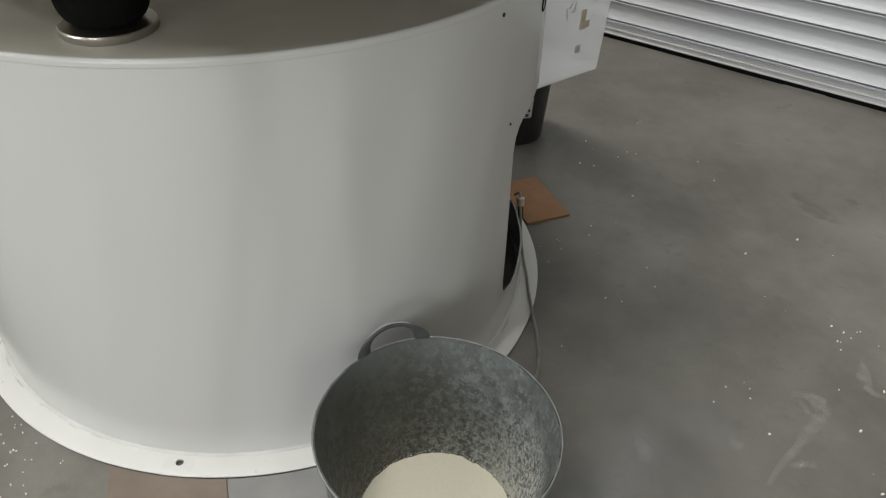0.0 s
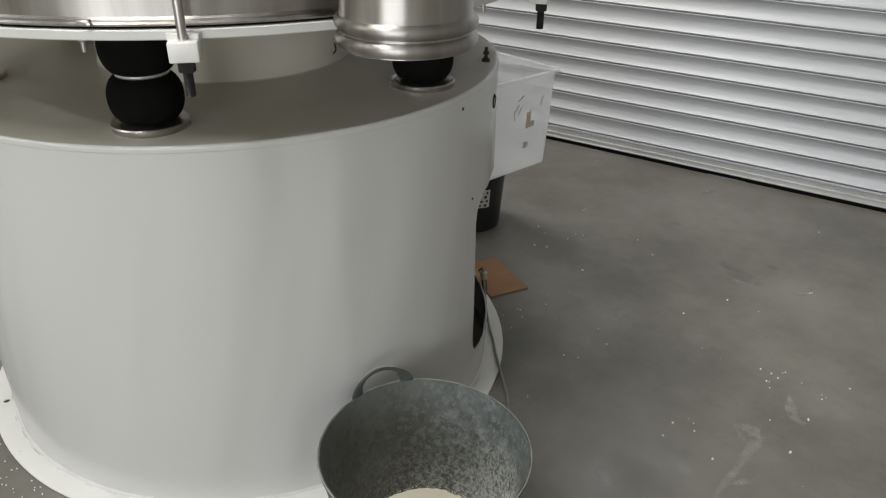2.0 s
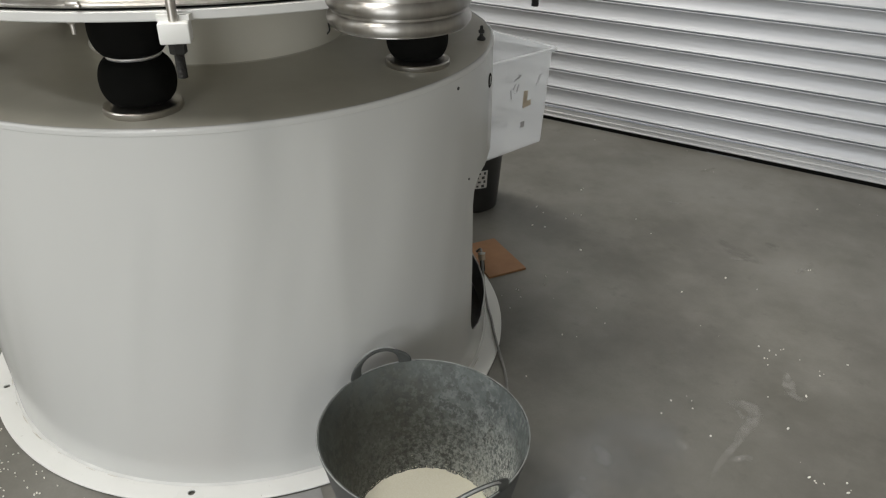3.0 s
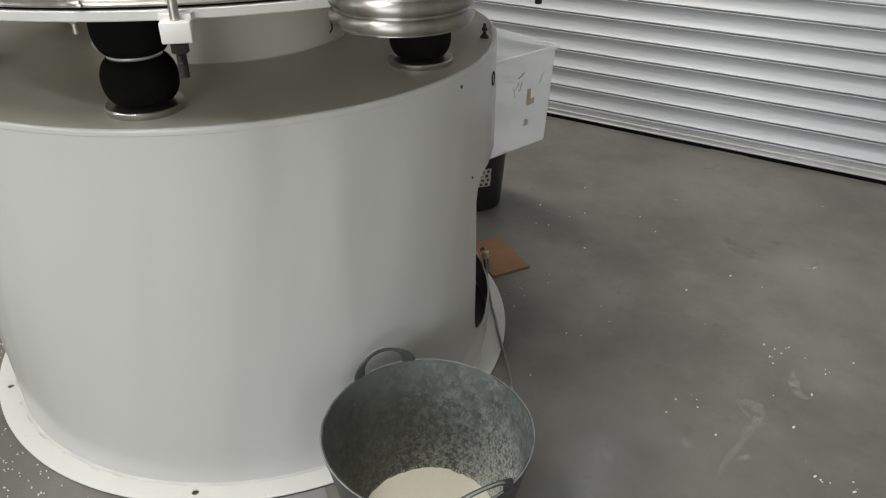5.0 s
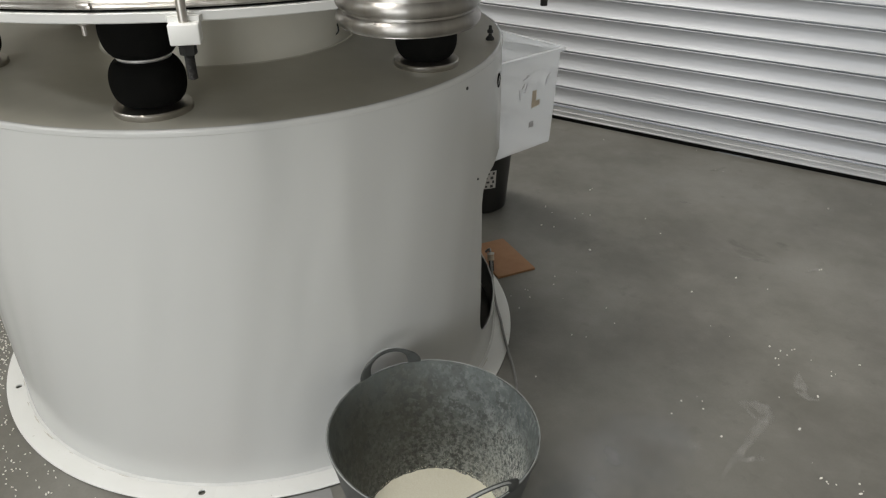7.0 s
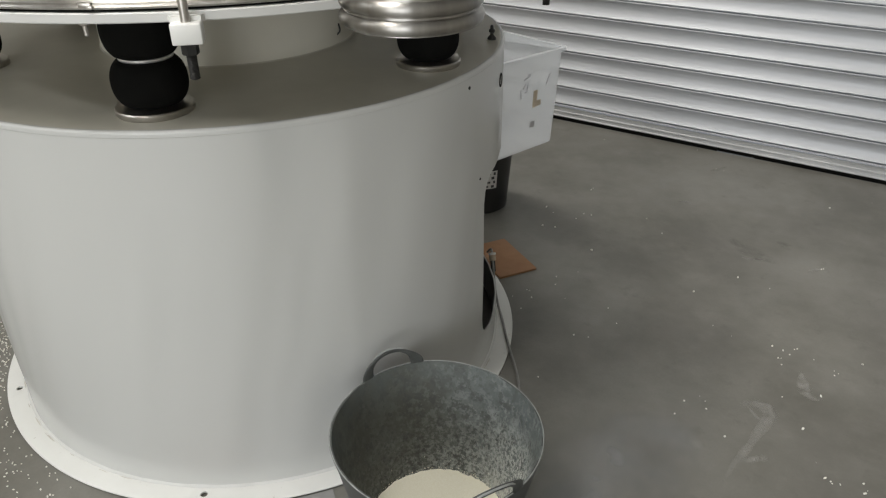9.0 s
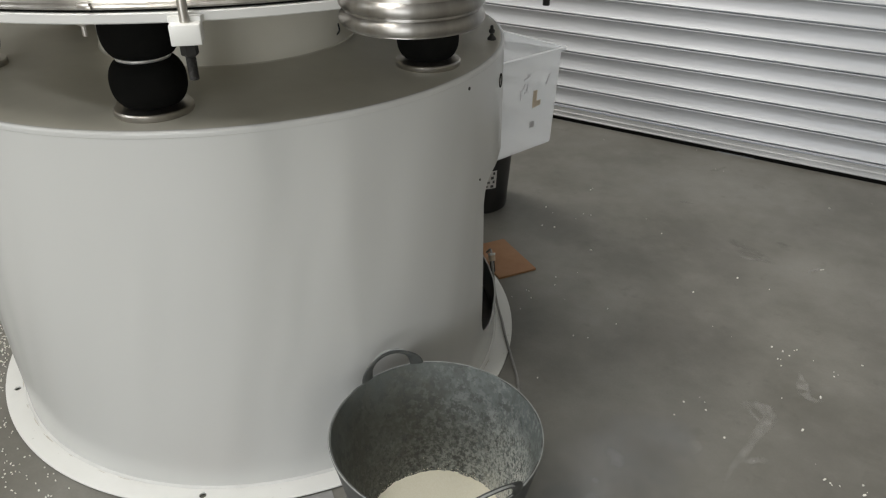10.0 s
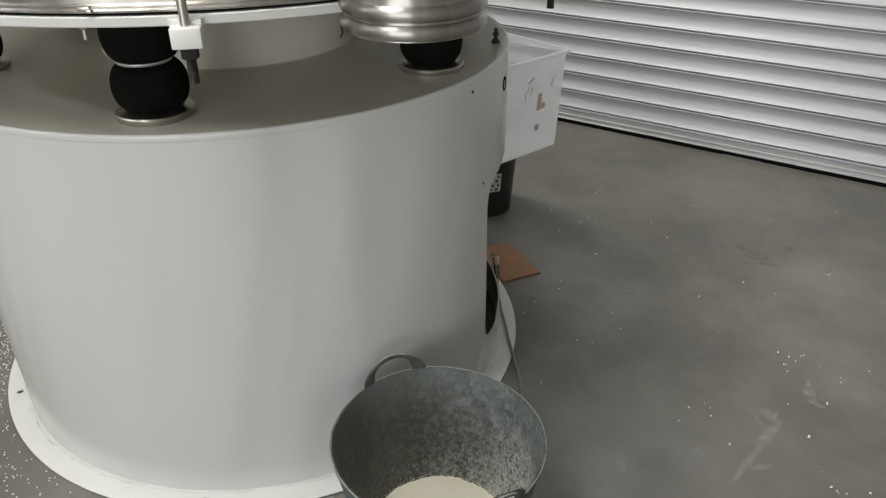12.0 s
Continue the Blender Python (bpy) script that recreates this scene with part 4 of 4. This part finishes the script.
def pellets():
    rng = random.Random(4)
    bm = bmesh.new()

    def one(x, y, s):
        m = Matrix.Translation((x, y, s * 0.42)) @ Euler((rng.uniform(0, 3), rng.uniform(0, 3), rng.uniform(0, 6))).to_matrix().to_4x4() @ Matrix.Diagonal((s * rng.uniform(0.8, 1.5), s * rng.uniform(0.7, 1.1), s * rng.uniform(0.6, 0.9), 1))
        bmesh.ops.create_icosphere(bm, subdivisions=1, radius=0.5, matrix=m)

    for x, y in PELLETS:
        one(x, y, rng.uniform(0.0042, 0.0080))
        if rng.random() < 0.12:
            one(x + rng.gauss(0, 0.012), y + rng.gauss(0, 0.012), rng.uniform(0.003, 0.005))
    # thin scatter over the open floor
    for _ in range(34):
        x, y = rng.uniform(0.3, 2.2), rng.uniform(-0.9, 2.1)
        if math.hypot(x, y) > 0.83 and math.hypot(x - TUB[0], y - TUB[1]) > 0.24:
            one(x, y, rng.uniform(0.0022, 0.0042))
    # dense spill along the flange
    for _ in range(220):
        a = radians(rng.uniform(-150, -76))
        r = 0.818 + abs(rng.gauss(0, 0.12))
        one(r * math.cos(a), r * math.sin(a), rng.uniform(0.0035, 0.006))
    for _ in range(280):
        a = radians(rng.gauss(-138, 8))
        r = 0.818 + abs(rng.gauss(0, 0.07))
        one(r * math.cos(a), r * math.sin(a), rng.uniform(0.0035, 0.006))
    ob = part("spilled_pellets", bm, grain_white, smooth=False)
    tagged(ob, "pale pellets spilled over the concrete floor", "pellets", kind="stuff")


def floor_smears():
    """Thin pale smears, dark scuffs and a painted pool of light: ribbons that swell and taper, the film itself breaks
    up in its material.
    """
    rng = random.Random(9)
    strokes = (([(1.448, 0.396), (1.459, 0.412), (1.479, 0.431), (1.508, 0.425), (1.528, 0.400), (1.523, 0.356), (1.513, 0.310), (1.508, 0.262), (1.498, 0.209), (1.488, 0.161), (1.484, 0.110), (1.478, 0.075)],
                (0.014, 0.034, 0.044, 0.046, 0.044, 0.034, 0.026, 0.022, 0.020, 0.016, 0.012, 0.004)),
               ([(1.507, 0.182), (1.518, 0.194), (1.533, 0.213), (1.550, 0.224), (1.562, 0.226)], (0.008, 0.020, 0.016, 0.026, 0.010)),
               ([(1.362, 0.172), (1.375, 0.175), (1.390, 0.174), (1.408, 0.180)], (0.010, 0.036, 0.036, 0.012)),
               ([(1.560, 0.660), (1.567, 0.627), (1.580, 0.588), (1.593, 0.551), (1.618, 0.540), (1.645, 0.556)], (0.006, 0.020, 0.034, 0.038, 0.026, 0.006)),
               ([(0.880, 1.600), (0.905, 1.618), (0.950, 1.622)], (0.006, 0.022, 0.006)),
               ([(1.470, 1.275), (1.490, 1.310), (1.515, 1.345)], (0.006, 0.026, 0.006)),
               ([(1.225, 1.262), (1.270, 1.262), (1.310, 1.285)], (0.006, 0.018, 0.006)),
               ([(1.470, 0.398), (1.488, 0.382), (1.505, 0.366)], (0.010, 0.018, 0.010)))
    scuffs = (([(1.150, 1.395), (1.190, 1.360), (1.240, 1.325), (1.300, 1.300), (1.370, 1.280)], (0.010, 0.050, 0.075, 0.060, 0.012)),
              ([(1.320, 1.450), (1.350, 1.445), (1.385, 1.455)], (0.012, 0.050, 0.012)),
              ([(0.960, 2.110), (0.930, 2.040), (0.905, 2.010)], (0.010, 0.026, 0.008)))
    # broad pale ribbons: the lit floor beside the tub, painted in
    haze = (([(1.06, -0.42), (1.14, -0.25), (1.22, -0.06), (1.28, 0.12), (1.33, 0.26)], (0.10, 0.30, 0.36, 0.28, 0.08)),
            ([(1.36, -0.30), (1.44, -0.16), (1.52, 0.00)], (0.10, 0.30, 0.10)))
    for pts, widths in strokes + scuffs + haze:
        bm = bmesh.new()
        uvs = bm.loops.layers.uv.new("UVMap")
        rows, spot = [], {}
        for i in range(len(pts)):
            p = Vector(pts[i])
            q = Vector(pts[min(i + 1, len(pts) - 1)]) - Vector(pts[max(i - 1, 0)])
            nrm = Vector((-q.y, q.x)).normalized()
            w = widths[i] * 1.25 * rng.uniform(0.85, 1.15)
            row = [bm.verts.new((p.x + nrm.x * w * s, p.y + nrm.y * w * s, 0.0006 if widths[1] < 0.2 else 0.0003)) for s in (-0.5, 0, 0.5)]
            for v, t in zip(row, (0.0, 0.5, 1.0)):
                spot[v] = (i / (len(pts) - 1), t)
            rows.append(row)
        for a, b in zip(rows, rows[1:]):
            for j in range(2):
                f = bm.faces.new((a[j], b[j], b[j + 1], a[j + 1]))
                for lp in f.loops:
                    lp[uvs].uv = spot[lp.vert]
        if (pts, widths) in scuffs:
            tagged(part("floor_scuff", bm, scuff_mat, smooth=False), "dark scuff mark on the concrete floor", "stain", kind="stuff")
        elif (pts, widths) in haze:
            tagged(part("floor_light_pool", bm, light_pool_mat, smooth=False), "pale film painted as a pool of light beside the rubber tub", "dust", kind="stuff")
        else:
            tagged(part("dust_smear", bm, dust_mat, smooth=False), "pale dust smeared on the concrete floor", "dust", kind="stuff")


room()
shutter()
machine()
tub()
bin_and_box()
cable()
offcut()
arc_sheet("brown_board", -69.5, -50.35, 1.02, sheet_brown, "worn brown board lying against the white flange", "board")
arc_sheet("metal_sheet", -50.15, -35.5, 1.02, sheet_grey, "light grey metal sheet lying beside a brown board", "sheet")
pellets()
floor_smears()


# ---------------------------------------------------------------- what moves
def motions():
    """The machine idles: the waist rings of the air springs sway by a millimetre or two."""
    sway = ((0.0, 0.0), (1.0, 0.4), (1.5, -1.6), (2.0, 1.3), (2.5, 0.3), (3.0, 0.9), (4.0, 0.0), (5.0, -1.3), (5.5, 0.2), (6.0, -0.1), (6.5, 1.6), (7.0, 1.2), (8.0, 0.3), (9.0, 1.4), (9.5, -0.1),
            (10.0, -1.3), (10.5, -3.0), (11.0, 1.6), (11.5, 1.2), (12.0, -2.3))
    for w, c, z in WAISTS:
        walk(w, [(t, pose(c.x + 0.00095 * s, c.y + 0.0006 * s, z)) for t, s in sway])


motions()
